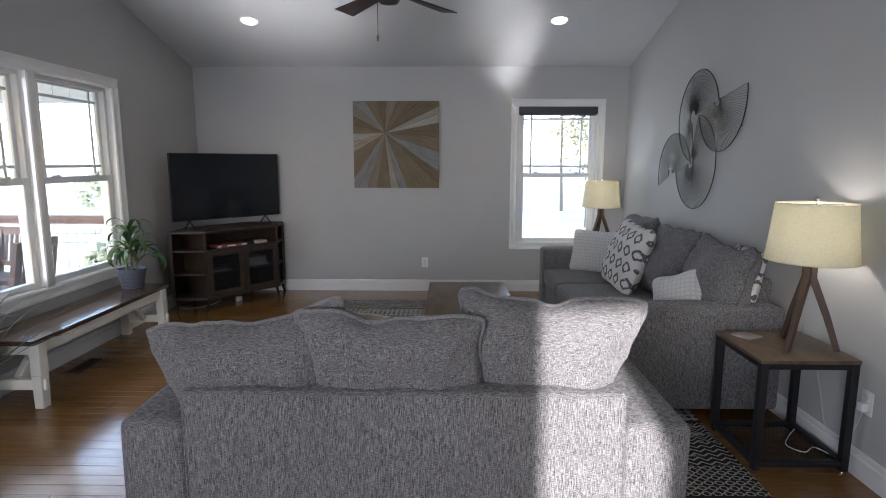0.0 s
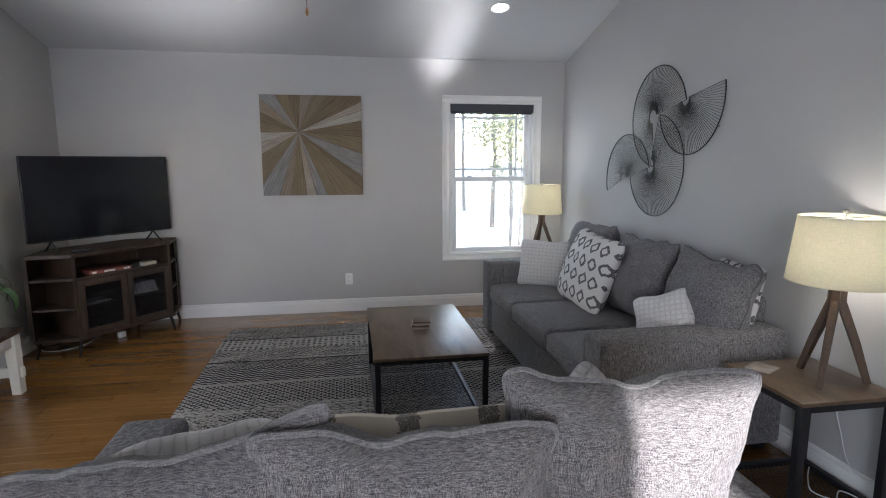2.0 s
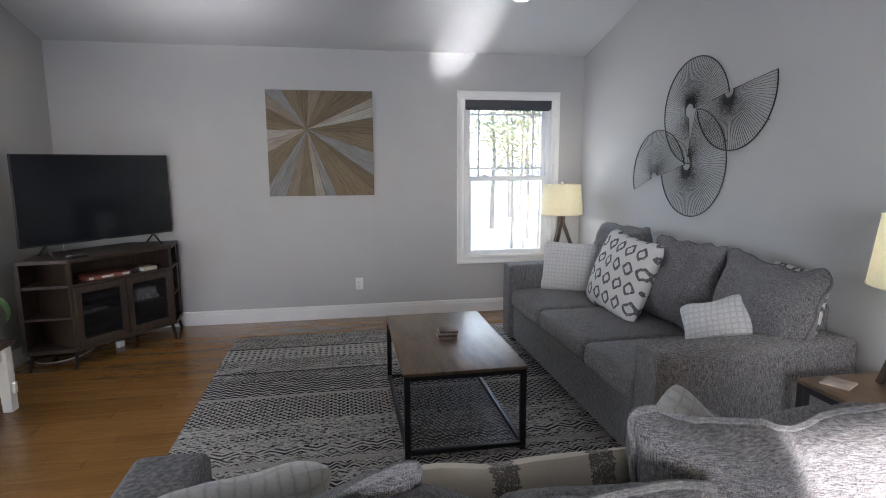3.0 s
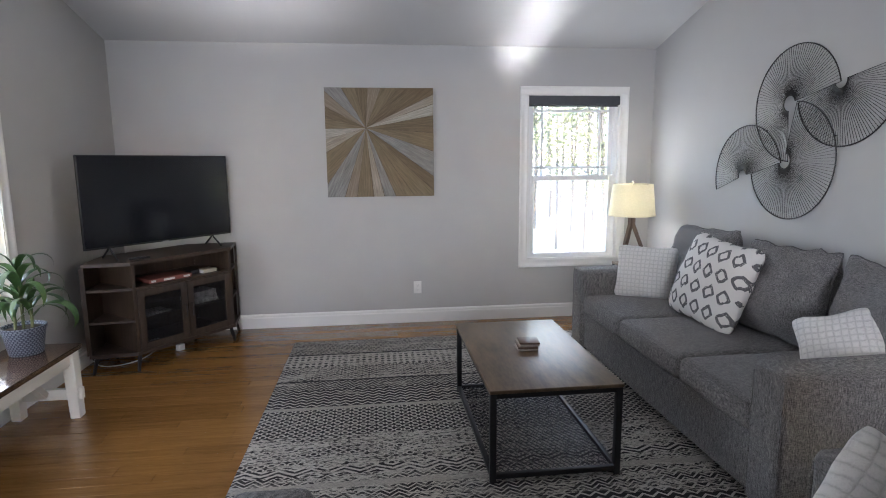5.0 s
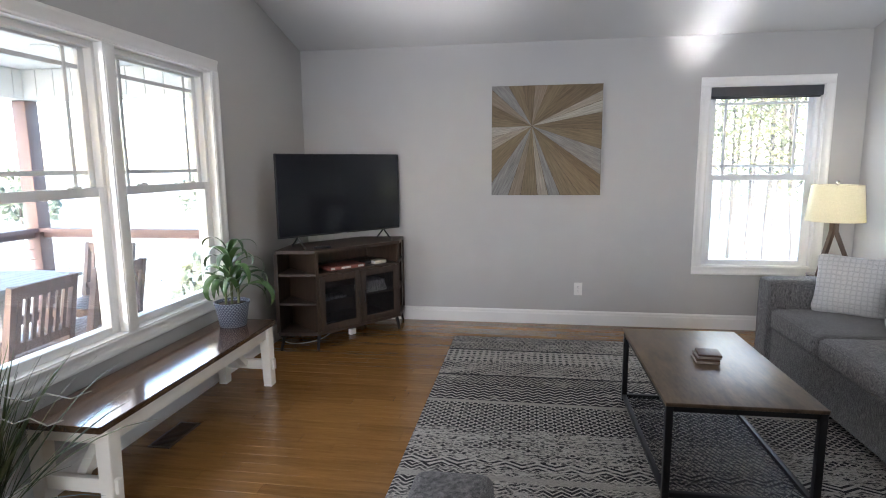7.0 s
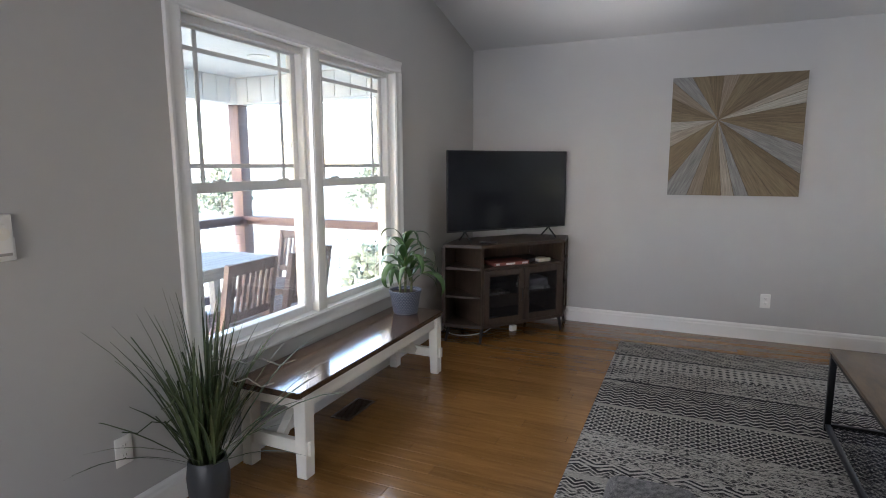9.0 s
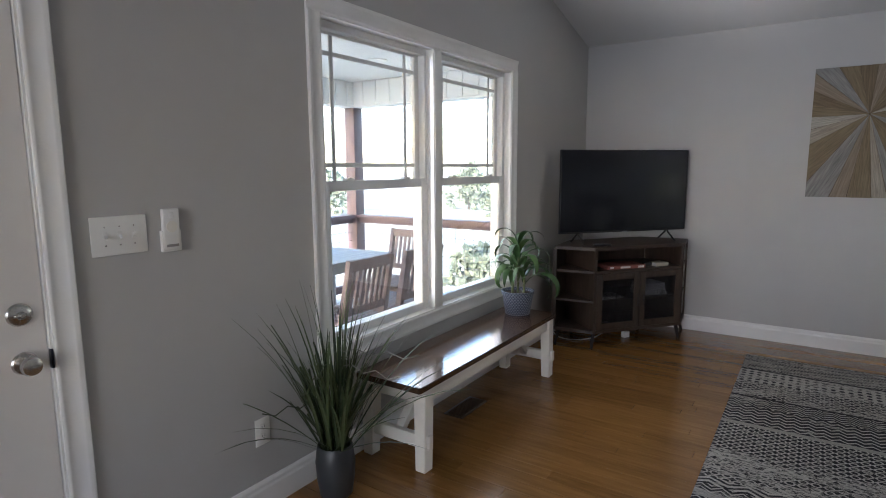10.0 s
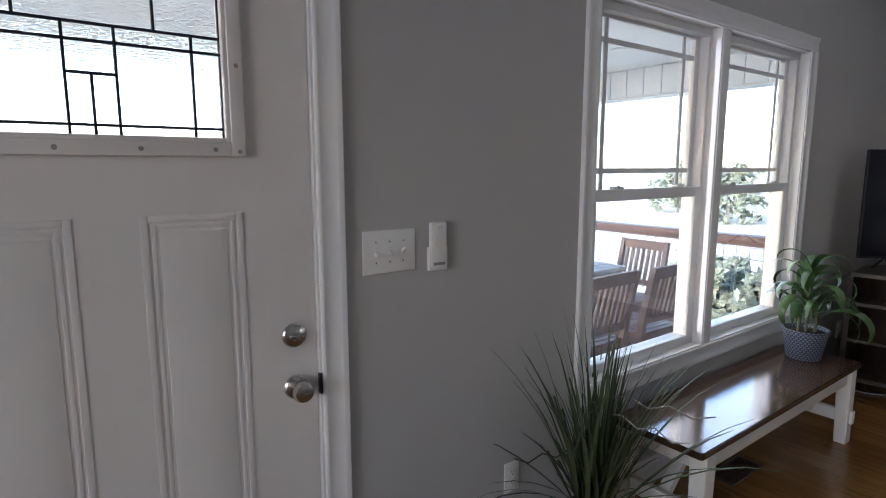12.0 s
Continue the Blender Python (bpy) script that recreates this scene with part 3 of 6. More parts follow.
def pillow_mesh(bm, w, h, t, n=18, pinch=0.06, wrinkle=0.012, seed=0.0, sag=0.0, taper=0.0):
    """A knife-edged cushion in the xz plane, its corners drawn out; returns the points of its edge."""
    front, back, edge = {}, {}, []
    for i in range(n + 1):
        for j in range(n + 1):
            u, v = 2 * i / n - 1, 2 * j / n - 1
            u, v = math.sin(u * math.pi / 2 * 0.92) / math.sin(math.pi / 2 * 0.92), math.sin(v * math.pi / 2 * 0.92) / math.sin(math.pi / 2 * 0.92)
            x = w / 2 * u * (1 - pinch * (1 - v * v)) * (1 - taper * (1 - v) / 2)
            z = h / 2 * v * (1 - pinch * (1 - u * u))
            x *= 1 - 0.07 * abs(v) ** 9
            z *= 1 - 0.07 * abs(u) ** 9
            d = max(0.0, (1 - u ** 4) * (1 - v ** 4)) ** 0.62 * (1 - 0.25 * v * sag)
            p = Vector((x, 0, z))
            k = noise.noise_vector(p * 7 + Vector((seed, seed, 0))) * wrinkle + noise.noise_vector(p * 17 + Vector((0, seed, seed))) * wrinkle * 0.35
            p += Vector((k.x * 0.8, 0, k.z * 0.8))
            rim = i in (0, n) or j in (0, n)
            a = bm.verts.new(p + Vector((0, d * t / 2 + k.y * d * 1.5, 0)))
            front[i, j] = a
            back[i, j] = a if rim else bm.verts.new(p - Vector((0, d * t / 2 - k.y * d * 1.2, 0)))
    for i in range(n):
        for j in range(n):
            for g, s in ((front, 1), (back, -1)):
                q = [g[i, j], g[i + 1, j], g[i + 1, j + 1], g[i, j + 1]]
                bm.faces.new(q[::s])
    for i in range(n):
        edge.append(front[i, 0].co.copy())
    for j in range(n):
        edge.append(front[n, j].co.copy())
    for i in range(n, 0, -1):
        edge.append(front[i, n].co.copy())
    for j in range(n, 0, -1):
        edge.append(front[0, j].co.copy())
    return edge


def pillow(name, parent, m, w, h, t, material, piping=None, label="", pipe_r=0.005, seed=0.0, sag=0.0, pinch=0.06, wrinkle=0.012, taper=0.0):
    bm = bmesh.new()
    edge = pillow_mesh(bm, w, h, t, 24, pinch, wrinkle, seed, sag, taper)
    moved(bm, m)
    c = part(name, bm, material, parent, label)
    if piping:
        bm = bmesh.new()
        tube(bm, [m @ p for p in edge], pipe_r, 6, True)
        part("piping", bm, piping, c)
    return c


def sofa(name, label, width, depth, loc, rz, arm_h, arm_w, back_h, seat_h, cuts, back_t=0.17, group=""):
    """A sofa whose back lies along y=0 and that faces +y; x from 0 to width."""
    root = thing(name, label, "sofa", loc, rz, group)
    bm = bmesh.new()
    rbox(bm, arm_w * 0.6, width - arm_w * 0.6, 0.05, depth - 0.035, 0.055, seat_h - 0.13, 0.02, 3, 3)
    part("base", bm, SOFA, root)
    bm = bmesh.new()
    rbox(bm, arm_w + 0.004, width - arm_w - 0.004, 0.0, back_t, 0.05, back_h, 0.014, 5, 4, (0, 0.004, 0.004), 0.002, 5)
    back = part("backrest", bm, SOFA, root)
    bm = bmesh.new()
    e = (arm_w + 0.012, width - arm_w - 0.012, back_h - 0.010)
    tube(bm, [(e[0], 0.001, 0.07), (e[0], 0.001, e[2] - 0.01), (e[0] + 0.01, 0.001, e[2]), (e[1] - 0.01, 0.001, e[2]), (e[1], 0.001, e[2] - 0.01), (e[1], 0.001, 0.07)], 0.0045, 6)
    part("seam", bm, SOFA, back)
    for x in (0, width - arm_w):
        bm = bmesh.new()
        rbox(bm, x, x + arm_w, 0.012, depth, 0.05, arm_h, 0.032, 5, 4, (0.006, 0, 0.006), 0.003, 5, x)
        arm = part("arm", bm, SOFA, root)
        bm = bmesh.new()
        s = 0.004
        path = [(x + s + 0.008, depth - 0.006, 0.07), (x + s + 0.008, depth - 0.006, arm_h - 0.04), (x + 0.035, depth - 0.006, arm_h - 0.012), (x + arm_w - 0.035, depth - 0.006, arm_h - 0.012),
                (x + arm_w - s - 0.008, depth - 0.006, arm_h - 0.04), (x + arm_w - s - 0.008, depth - 0.006, 0.07)]
        tube(bm, path, 0.004, 6)
        part("seam", bm, SOFA, arm)
        for e in (x + 0.001, x + arm_w - 0.001):
            bm = bmesh.new()
            tube(bm, [(e, 0.04, arm_h - 0.052), (e, depth * 0.5, arm_h - 0.050), (e, depth - 0.03, arm_h - 0.052)], 0.0035, 6)
            part("seam", bm, SOFA, arm)
    for k, (a, b) in enumerate(zip(cuts, cuts[1:])):
        c = bevelled_cushion("seat_cushion", root, (a + 0.003, b - 0.003, 0.18, depth - 0.01, seat_h - 0.135, seat_h + 0.012), (0, 0.008, 0.022), SEAT, 0.04, 0.006, k * 3.1 + width)
        bm = bmesh.new()
        tube(bm, [(a + 0.03, depth - 0.012, seat_h - 0.004), ((a + b) / 2, depth - 0.004, seat_h + 0.003), (b - 0.03, depth - 0.012, seat_h - 0.004)], 0.004, 6)
        part("piping", bm, SEAT, c)
    for x in (0.09, width - 0.09):
        for y in (0.09, depth - 0.09):
            bm = bmesh.new()
            rbox(bm, x - 0.035, x + 0.035, y - 0.035, y + 0.035, 0.0, 0.06, 0.004)
            part("foot", bm, BLACK, root, "low dark wooden foot")
    return root


# the sofa whose back is turned to the walker
LS = (-0.757, 2.43)
love = sofa("sofa", "grey tweed sofa seen from its back with loose cushions", 1.832, 0.985, (*LS, 0.0), 0, 0.685, 0.212, 0.79, 0.47, (0.212, 0.68, 1.15, 1.62), 0.10)
PIPE = tweed("piping_tweed", (0.09, 0.088, 0.088), (0.34, 0.325, 0.31))
PIPE_DARK = tweed("piping_dark", (0.05, 0.048, 0.048), (0.22, 0.21, 0.20))
# loose back cushions, slumped against the back
for m, w, h, th, sd, tp in ((pose(0.415, 0.165, 0.745, 9, -7.7, 3), 0.69, 0.54, 0.26, 1.3, 0.22), (pose(0.878, 0.14, 0.755, 13, 0.5, -1), 0.62, 0.55, 0.24, 4.2, -0.04), (pose(1.385, 0.205, 0.788, 1, 4.5, -2), 0.645, 0.55, 0.30, 7.7, 0.22)):
    pillow("back_cushion", love, m, w, h, th, SOFA, PIPE, "loose tweed back cushion with piping", 0.0085, sd, 0.3, 0.10, 0.040, tp)

# the long sofa against the east wall, facing the porch
long_sofa = sofa("sofa", "long grey tweed sofa against the wall", 2.40, 1.06, (2.255, 3.935, 0.0), 90, 0.675, 0.20, 0.80, 0.47, (0.20, 0.80, 1.535, 2.20))
for m, w, h, sd in ((pose(0.34, 0.27, 0.745, 13, -2, 0), 0.70, 0.56, 2.3), (pose(1.02, 0.29, 0.755, 15, 2, 0), 0.74, 0.57, 5.2), (pose(1.90, 0.26, 0.765, 12, 3, 0), 0.72, 0.55, 8.1)):
    pillow("back_cushion", long_sofa, m, w, h, 0.27, SOFA, PIPE_DARK, "loose tweed back cushion", 0.005, sd, 0.3, 0.10, 0.036, 0.10)


# ---- coffee table ----
def metal_table(name, label, x0, x1, y0, y1, h, bar, mesh, category):
    root = thing(name, label, category, ((x0 + x1) / 2, (y0 + y1) / 2, 0))
    a, b = (x1 - x0) / 2, (y1 - y0) / 2
    bm = bmesh.new()
    rbox(bm, -a, a, -b, b, h - 0.018, h, 0.003)
    part("tabletop", bm, RUSTIC, root, "rustic brown wood-grain top")
    for sx in (-1, 1):
        for sy in (-1, 1):
            bm = bmesh.new()
            x, y = sx * (a - bar / 2 - 0.004), sy * (b - bar / 2 - 0.004)
            rbox(bm, x - bar / 2, x + bar / 2, y - bar / 2, y + bar / 2, 0.016, h - 0.019, 0.002)
            leg = part("leg", bm, BLACK, root)
            bm = bmesh.new()
            cyl(bm, (x, y, 0.0), (x, y, 0.018), 0.011, 0.011, 12)
            part("foot", bm, NICKEL, leg, "small levelling foot")
    t = bar * 0.8
    for z in (h - 0.019 - t, 0.034):
        for s in (-1, 1):
            bm = bmesh.new()
            rbox(bm, -a + bar, a - bar, s * (b - 0.004 - bar / 2) - t / 2, s * (b - 0.004 - bar / 2) + t / 2, z, z + t, 0.002)
            part("rail", bm, BLACK, root)
            bm = bmesh.new()
            rbox(bm, s * (a - 0.004 - bar / 2) - t / 2, s * (a - 0.004 - bar / 2) + t / 2, -b + bar, b - bar, z, z + t, 0.002)
            part("rail", bm, BLACK, root)
    # the expanded-metal shelf: diamonds of crossing strands
    bm = bmesh.new()
    ia, ib, z = a - bar, b - bar, 0.046
    step = mesh
    k = -(ia + ib)
    while k < ia + ib:
        for s in (-1, 1):
            # strand x = s*0.5*(y) + k, cut to the frame
            y0c, y1c = -ib, ib
            lo, hi = sorted(((-ia - k) / (s * 0.55), (ia - k) / (s * 0.55)))
            y0c, y1c = max(y0c, lo), min(y1c, hi)
            if y1c - y0c > 0.01:
                p, q = Vector((s * 0.55 * y0c + k, y0c, z + s * 0.001)), Vector((s * 0.55 * y1c + k, y1c, z + s * 0.001))
                beam(bm, p, q, 0.0028, 0.0022)
        k += step
    part("mesh_shelf", bm, BLACK, root, "black expanded-metal shelf", False)
    return root, a, b


metal_table("coffee_table", "brown wood-topped coffee table with black metal frame", 0.125, 0.77, 4.42, 5.53, 0.475, 0.030, 0.028, "coffee table")
metal_table("end_table", "brown wood-topped end table with black metal frame", 1.775, 2.245, 3.33, 3.80, 0.578, 0.036, 0.024, "end table")
metal_table("end_table", "brown wood-topped end table beside the far lamp", 1.82, 2.22, 6.62, 7.02, 0.578, 0.036, 0.024, "end table")


# ---- lamps ----
def shade_material():
    m, t, b = nodes("linen_shade")
    out = t.nodes["Material Output"]
    d, tr, mx = t.nodes.new("ShaderNodeBsdfDiffuse"), t.nodes.new("ShaderNodeBsdfTranslucent"), t.nodes.new("ShaderNodeMixShader")
    w = calc(t, 'ADD', calc(t, 'MULTIPLY', noisy(t, place(t, (6, 6, 90)), 6, 2), 0.5), calc(t, 'MULTIPLY', noisy(t, place(t, (70, 70, 5)), 6, 2), 0.5))
    col = ramp(t, w, [(0.3, (0.66, 0.63, 0.50)), (0.7, (0.83, 0.80, 0.66))])
    link(t, col, d.inputs[0])
    link(t, col, tr.inputs[0])
    mx.inputs[0].default_value = 0.45
    link(t, d.outputs[0], mx.inputs[1])
    link(t, tr.outputs[0], mx.inputs[2])
    link(t, mx.outputs[0], out.inputs[0])
    return m


SHADE = shade_material()
BULB = glow("lit_bulb", (1.0, 0.93, 0.78), 2)


def table_lamp(loc, rz, label, watts):
    root = thing("table_lamp", label, "lamp", loc, rz, "pair of table lamps")
    bm = bmesh.new()
    lathe(bm, [(0.203, 0.445), (0.174, 0.725), (0.172, 0.725), (0.201, 0.445), (0.203, 0.445)], 40)
    sh = part("shade", bm, SHADE, root, "cream linen drum shade, lit from inside")
    for r, z in ((0.203, 0.445), (0.174, 0.725)):
        bm = bmesh.new()
        tube(bm, [(r * math.cos(k * math.pi / 20), r * math.sin(k * math.pi / 20), z) for k in range(40)], 0.0025, 5, True)
        part("shade_ring", bm, SHADE, sh)
    for k in range(3):
        a = radians(120 * k)
        bm = bmesh.new()
        foot, top = Vector((0.148 * math.cos(a), 0.148 * math.sin(a), 0.0)), Vector((0.016 * math.cos(a), 0.016 * math.sin(a), 0.36))
        beam(bm, foot, foot * 0.55 + top * 0.45 + Vector((0, 0, 0.012)), 0.020, 0.026, (math.cos(a), math.sin(a), 0), 0.026, 0.032)
        beam(bm, foot * 0.55 + top * 0.45 + Vector((0, 0, 0.012)), top, 0.026, 0.032, (math.cos(a), math.sin(a), 0), 0.030, 0.034)
        beam(bm, top, top + Vector((0, 0, 0.09)), 0.030, 0.034, (math.cos(a), math.sin(a), 0))
        part("leg", bm, LAMP_WOOD, root, "splayed wooden tripod leg")
    bm = bmesh.new()
    cyl(bm, (0, 0, 0.45), (0, 0, 0.735), 0.004)
    lathe(bm, [(0.0, 0.735), (0.012, 0.737), (0.015, 0.748), (0.010, 0.757), (0.0, 0.759)], 16)
    part("finial", bm, NICKEL, root, "small round metal finial")
    bm = bmesh.new()
    for k in range(3):
        a = radians(120 * k + 40)
        cyl(bm, (0, 0, 0.718), (0.172 * math.cos(a), 0.172 * math.sin(a), 0.718), 0.002, 0.002, 6)
    part("spider", bm, NICKEL, root)
    bm = bmesh.new()
    lathe(bm, [(0.0, 0.47), (0.014, 0.47), (0.014, 0.51), (0.03, 0.545), (0.03, 0.57), (0.018, 0.59), (0.0, 0.595)], 16)
    b = part("bulb", bm, BULB, root, "warm lit bulb")
    b.visible_shadow = False
    lamp("lamp_light", 'POINT', pose(loc[0], loc[1], loc[2] + 0.615), watts, (1.0, 0.96, 0.89), radius=0.03)
    return root


table_lamp((2.085, 3.535, 0.578), 94, "wooden tripod lamp with cream shade on the end table", 0.22)
table_lamp((1.925, 6.86, 0.578), 210, "wooden tripod lamp with cream shade in the corner", 0.16)

# ---- television and its stand ----
TVX, TVY, TVA = -1.865, 6.555, 51.6
stand = thing("tv_stand", "dark wood corner media stand with mesh doors", "tv stand", (TVX, TVY, 0), TVA)
# local x along the front, local -y out into the room
plan = [(-0.427, 0.0), (0.427, 0.0), (0.655, 0.225), (0.36, 0.50), (-0.36, 0.50), (-0.655, 0.225)]
def inset(s):
    return [(x * s, 0.22 + (y - 0.22) * s) for x, y in plan]
for name, z0, z1, s in (("top", 0.795, 0.82, 1.0), ("shelf", 0.610, 0.630, 0.975), ("bottom", 0.125, 0.150, 1.0)):
    bm = bmesh.new()
    prism(bm, inset(s), z0, z1)
    part(name, bm, TV_WOOD, stand, "", False)
for sx in (-1, 1):
    for z in (0.375,):
        bm = bmesh.new()
        prism(bm, [(sx * 0.425, 0.012), (sx * 0.64, 0.225), (sx * 0.36, 0.485), (sx * 0.40, 0.25)][::sx], z, z + 0.016)
        part("side_shelf", bm, TV_WOOD, stand, "", False)
    bm = bmesh.new()
    box(bm, sx * 0.412 - 0.012, sx * 0.412 + 0.012, 0.004, 0.47, 0.151, 0.794)
    part("divider", bm, TV_WOOD, stand, "", False)
    bm = bmesh.new()
    beam(bm, (sx * 0.650, 0.228, 0.151), (sx * 0.650, 0.228, 0.794), 0.014, 0.03, (sx * 0.7, 0.7, 0))
    part("corner_post", bm, TV_WOOD, stand, "", False)
    # a framed mesh door
    bm = bmesh.new()
    x0, x1 = sorted((sx * 0.003, sx * 0.398))
    rbox(bm, x0, x0 + 0.05, -0.004, 0.014, 0.153, 0.607, 0.002)
    rbox(bm, x1 - 0.05, x1, -0.004, 0.014, 0.153, 0.607, 0.002)
    rbox(bm, x0 + 0.05, x1 - 0.05, -0.004, 0.014, 0.153, 0.205, 0.002)
    rbox(bm, x0 + 0.05, x1 - 0.05, -0.004, 0.014, 0.555, 0.607, 0.002)
    d = part("door", bm, TV_WOOD, stand)
    bm = bmesh.new()
    for k in range(38):
        x = x0 + 0.052 + k * (x1 - x0 - 0.104) / 37
        box(bm, x - 0.0008, x + 0.0008, 0.004, 0.006, 0.205, 0.555)
    for k in range(44):
        z = 0.207 + k * 0.346 / 43
        box(bm, x0 + 0.05, x1 - 0.05, 0.006, 0.008, z - 0.0008, z + 0.0008)
    part("mesh_panel", bm, BLACK, d, "dark woven metal mesh", False)
    bm = bmesh.new()
    x = sx * 0.028
    tube(bm, [(x, -0.004, 0.33), (x, -0.022, 0.335), (x, -0.022, 0.425), (x, -0.004, 0.43)], 0.004, 6)
    part("handle", bm, BLACK, d, "slim black handle")
bm = bmesh.new()
box(bm, -0.40, 0.40, 0.02, 0.46, 0.372, 0.386)
part("inner_shelf", bm, TV_WOOD, stand, "", False)
bm = bmesh.new()
box(bm, -0.40, 0.40, 0.472, 0.482, 0.151, 0.794)
for sx in (-1, 1):
    beam(bm, (sx * 0.40, 0.47, 0.47), (sx * 0.64, 0.245, 0.47), 0.64, 0.008, (sx * 0.7, 0.7, 0))
part("back_panel", bm, TV_WOOD, stand, "", False)
for x, y in ((-0.40, 0.03), (0.40, 0.03), (-0.60, 0.23), (0.60, 0.23), (-0.33, 0.45), (0.33, 0.45)):
    bm = bmesh.new()
    beam(bm, (x * 1.06, y - 0.012 * (y < 0.1), 0.0), (x, y, 0.125), 0.016, 0.016, (1, 0, 0), 0.022, 0.022)
    part("leg", bm, BLACK, stand, "short black metal leg")

tv = thing("television", "large flat black television on the stand, switched off", "television", (TVX - 0.195, TVY + 0.165, 0.82), 49.9)
SCREEN = plain("tv_screen", (0.006, 0.007, 0.010), 0.12, 0.1, 2, 40, 0.0)
TVBODY = plain("tv_body", (0.012, 0.012, 0.013), 0.4, 0.1, 5, 60, 0.05)
bm = bmesh.new()
rbox(bm, -0.605, 0.605, -0.012, 0.012, 0.085, 0.765, 0.005)
rbox(bm, -0.42, 0.42, 0.012, 0.06, 0.11, 0.52, 0.015)
part("body", bm, TVBODY, tv)
bm = bmesh.new()
box(bm, -0.596, 0.596, -0.0145, -0.0125, 0.100, 0.757)
part("screen", bm, SCREEN, tv, "dark glossy screen", False)
for sx in (-1, 1):
    for dy in (-1, 1):
        bm = bmesh.new()
        tube(bm, [(sx * 0.43, 0.005, 0.10), (sx * 0.43, 0.005 + dy * 0.02, 0.07), (sx * 0.43 + 0.0, dy * 0.11, 0.004)], 0.008, 6)
        part("foot", bm, TVBODY, tv, "splayed black foot")
bm = bmesh.new()
rbox(bm, -0.025, 0.025, -0.015, -0.010, 0.083, 0.091, 0.001)
part("maker_plate", bm, plain("plate_grey", (0.35, 0.35, 0.36), 0.4), tv)

# ---- bench below the porch windows ----
bench = thing("bench", "long bench with dark walnut top and cream legs", "bench", (-2.37, 4.755, 0))
bm = bmesh.new()
c, BL = 0.010, 0.812
prism(bm, [(-0.20, -BL + c), (-0.20 + c, -BL), (0.20 - c, -BL), (0.20, -BL + c), (0.20, BL - c), (0.20 - c, BL), (-0.20 + c, BL), (-0.20, BL - c)], 0.412, 0.442)
bmesh.ops.bevel(bm, geom=[e for e in bm.edges], offset=0.004, segments=2, affect='EDGES')
part("seat_top", bm, WALNUT, bench, "glossy walnut-stained top")
for s in (-1, 1):
    bm = bmesh.new()
    rbox(bm, s * 0.165 - 0.011, s * 0.165 + 0.011, -0.71, 0.71, 0.335, 0.412, 0.003)
    part("apron", bm, BENCH_WHITE, bench)
    for t in (-1, 1):
        bm = bmesh.new()
        beam(bm, (s * 0.165, t * 0.740, 0.0), (s * 0.160, t * 0.730, 0.412), 0.058, 0.066, (0, 1, 0), 0.070, 0.074)
        bmesh.ops.bevel(bm, geom=[e for e in bm.edges], offset=0.004, segments=1, affect='EDGES')
        leg = part("leg", bm, BENCH_WHITE, bench)
        bm = bmesh.new()
        rbox(bm, s * 0.198 - 0.012, s * 0.198 + 0.012, t * 0.740 - 0.016, t * 0.740 + 0.016, 0.115, 0.185, 0.003)
        part("tenon", bm, BENCH_WHITE, leg, "through tenon")
for t in (-1, 1):
    bm = bmesh.new()
    rbox(bm, -0.14, 0.14, t * 0.733 - 0.014, t * 0.733 + 0.014, 0.335, 0.412, 0.003)
    part("end_apron", bm, BENCH_WHITE, bench)
    bm = bmesh.new()
    rbox(bm, -0.14, 0.14, t * 0.740 - 0.016, t * 0.740 + 0.016, 0.115, 0.180, 0.003)
    part("stretcher", bm, BENCH_WHITE, bench)
    bm = bmesh.new()
    # a slanting brace from the end stretcher up to the middle of the top
    pts = [(0.0, t * (0.715 - 0.34 * u), 0.15 + 0.24 * u + 0.035 * math.sin(u * math.pi)) for u in [k / 6 for k in range(7)]]
    for p, q in zip(pts, pts[1:]):
        beam(bm, p, q, 0.045, 0.035, (0, 0, 1))
    part("brace", bm, BENCH_WHITE, bench, "bowed brace")


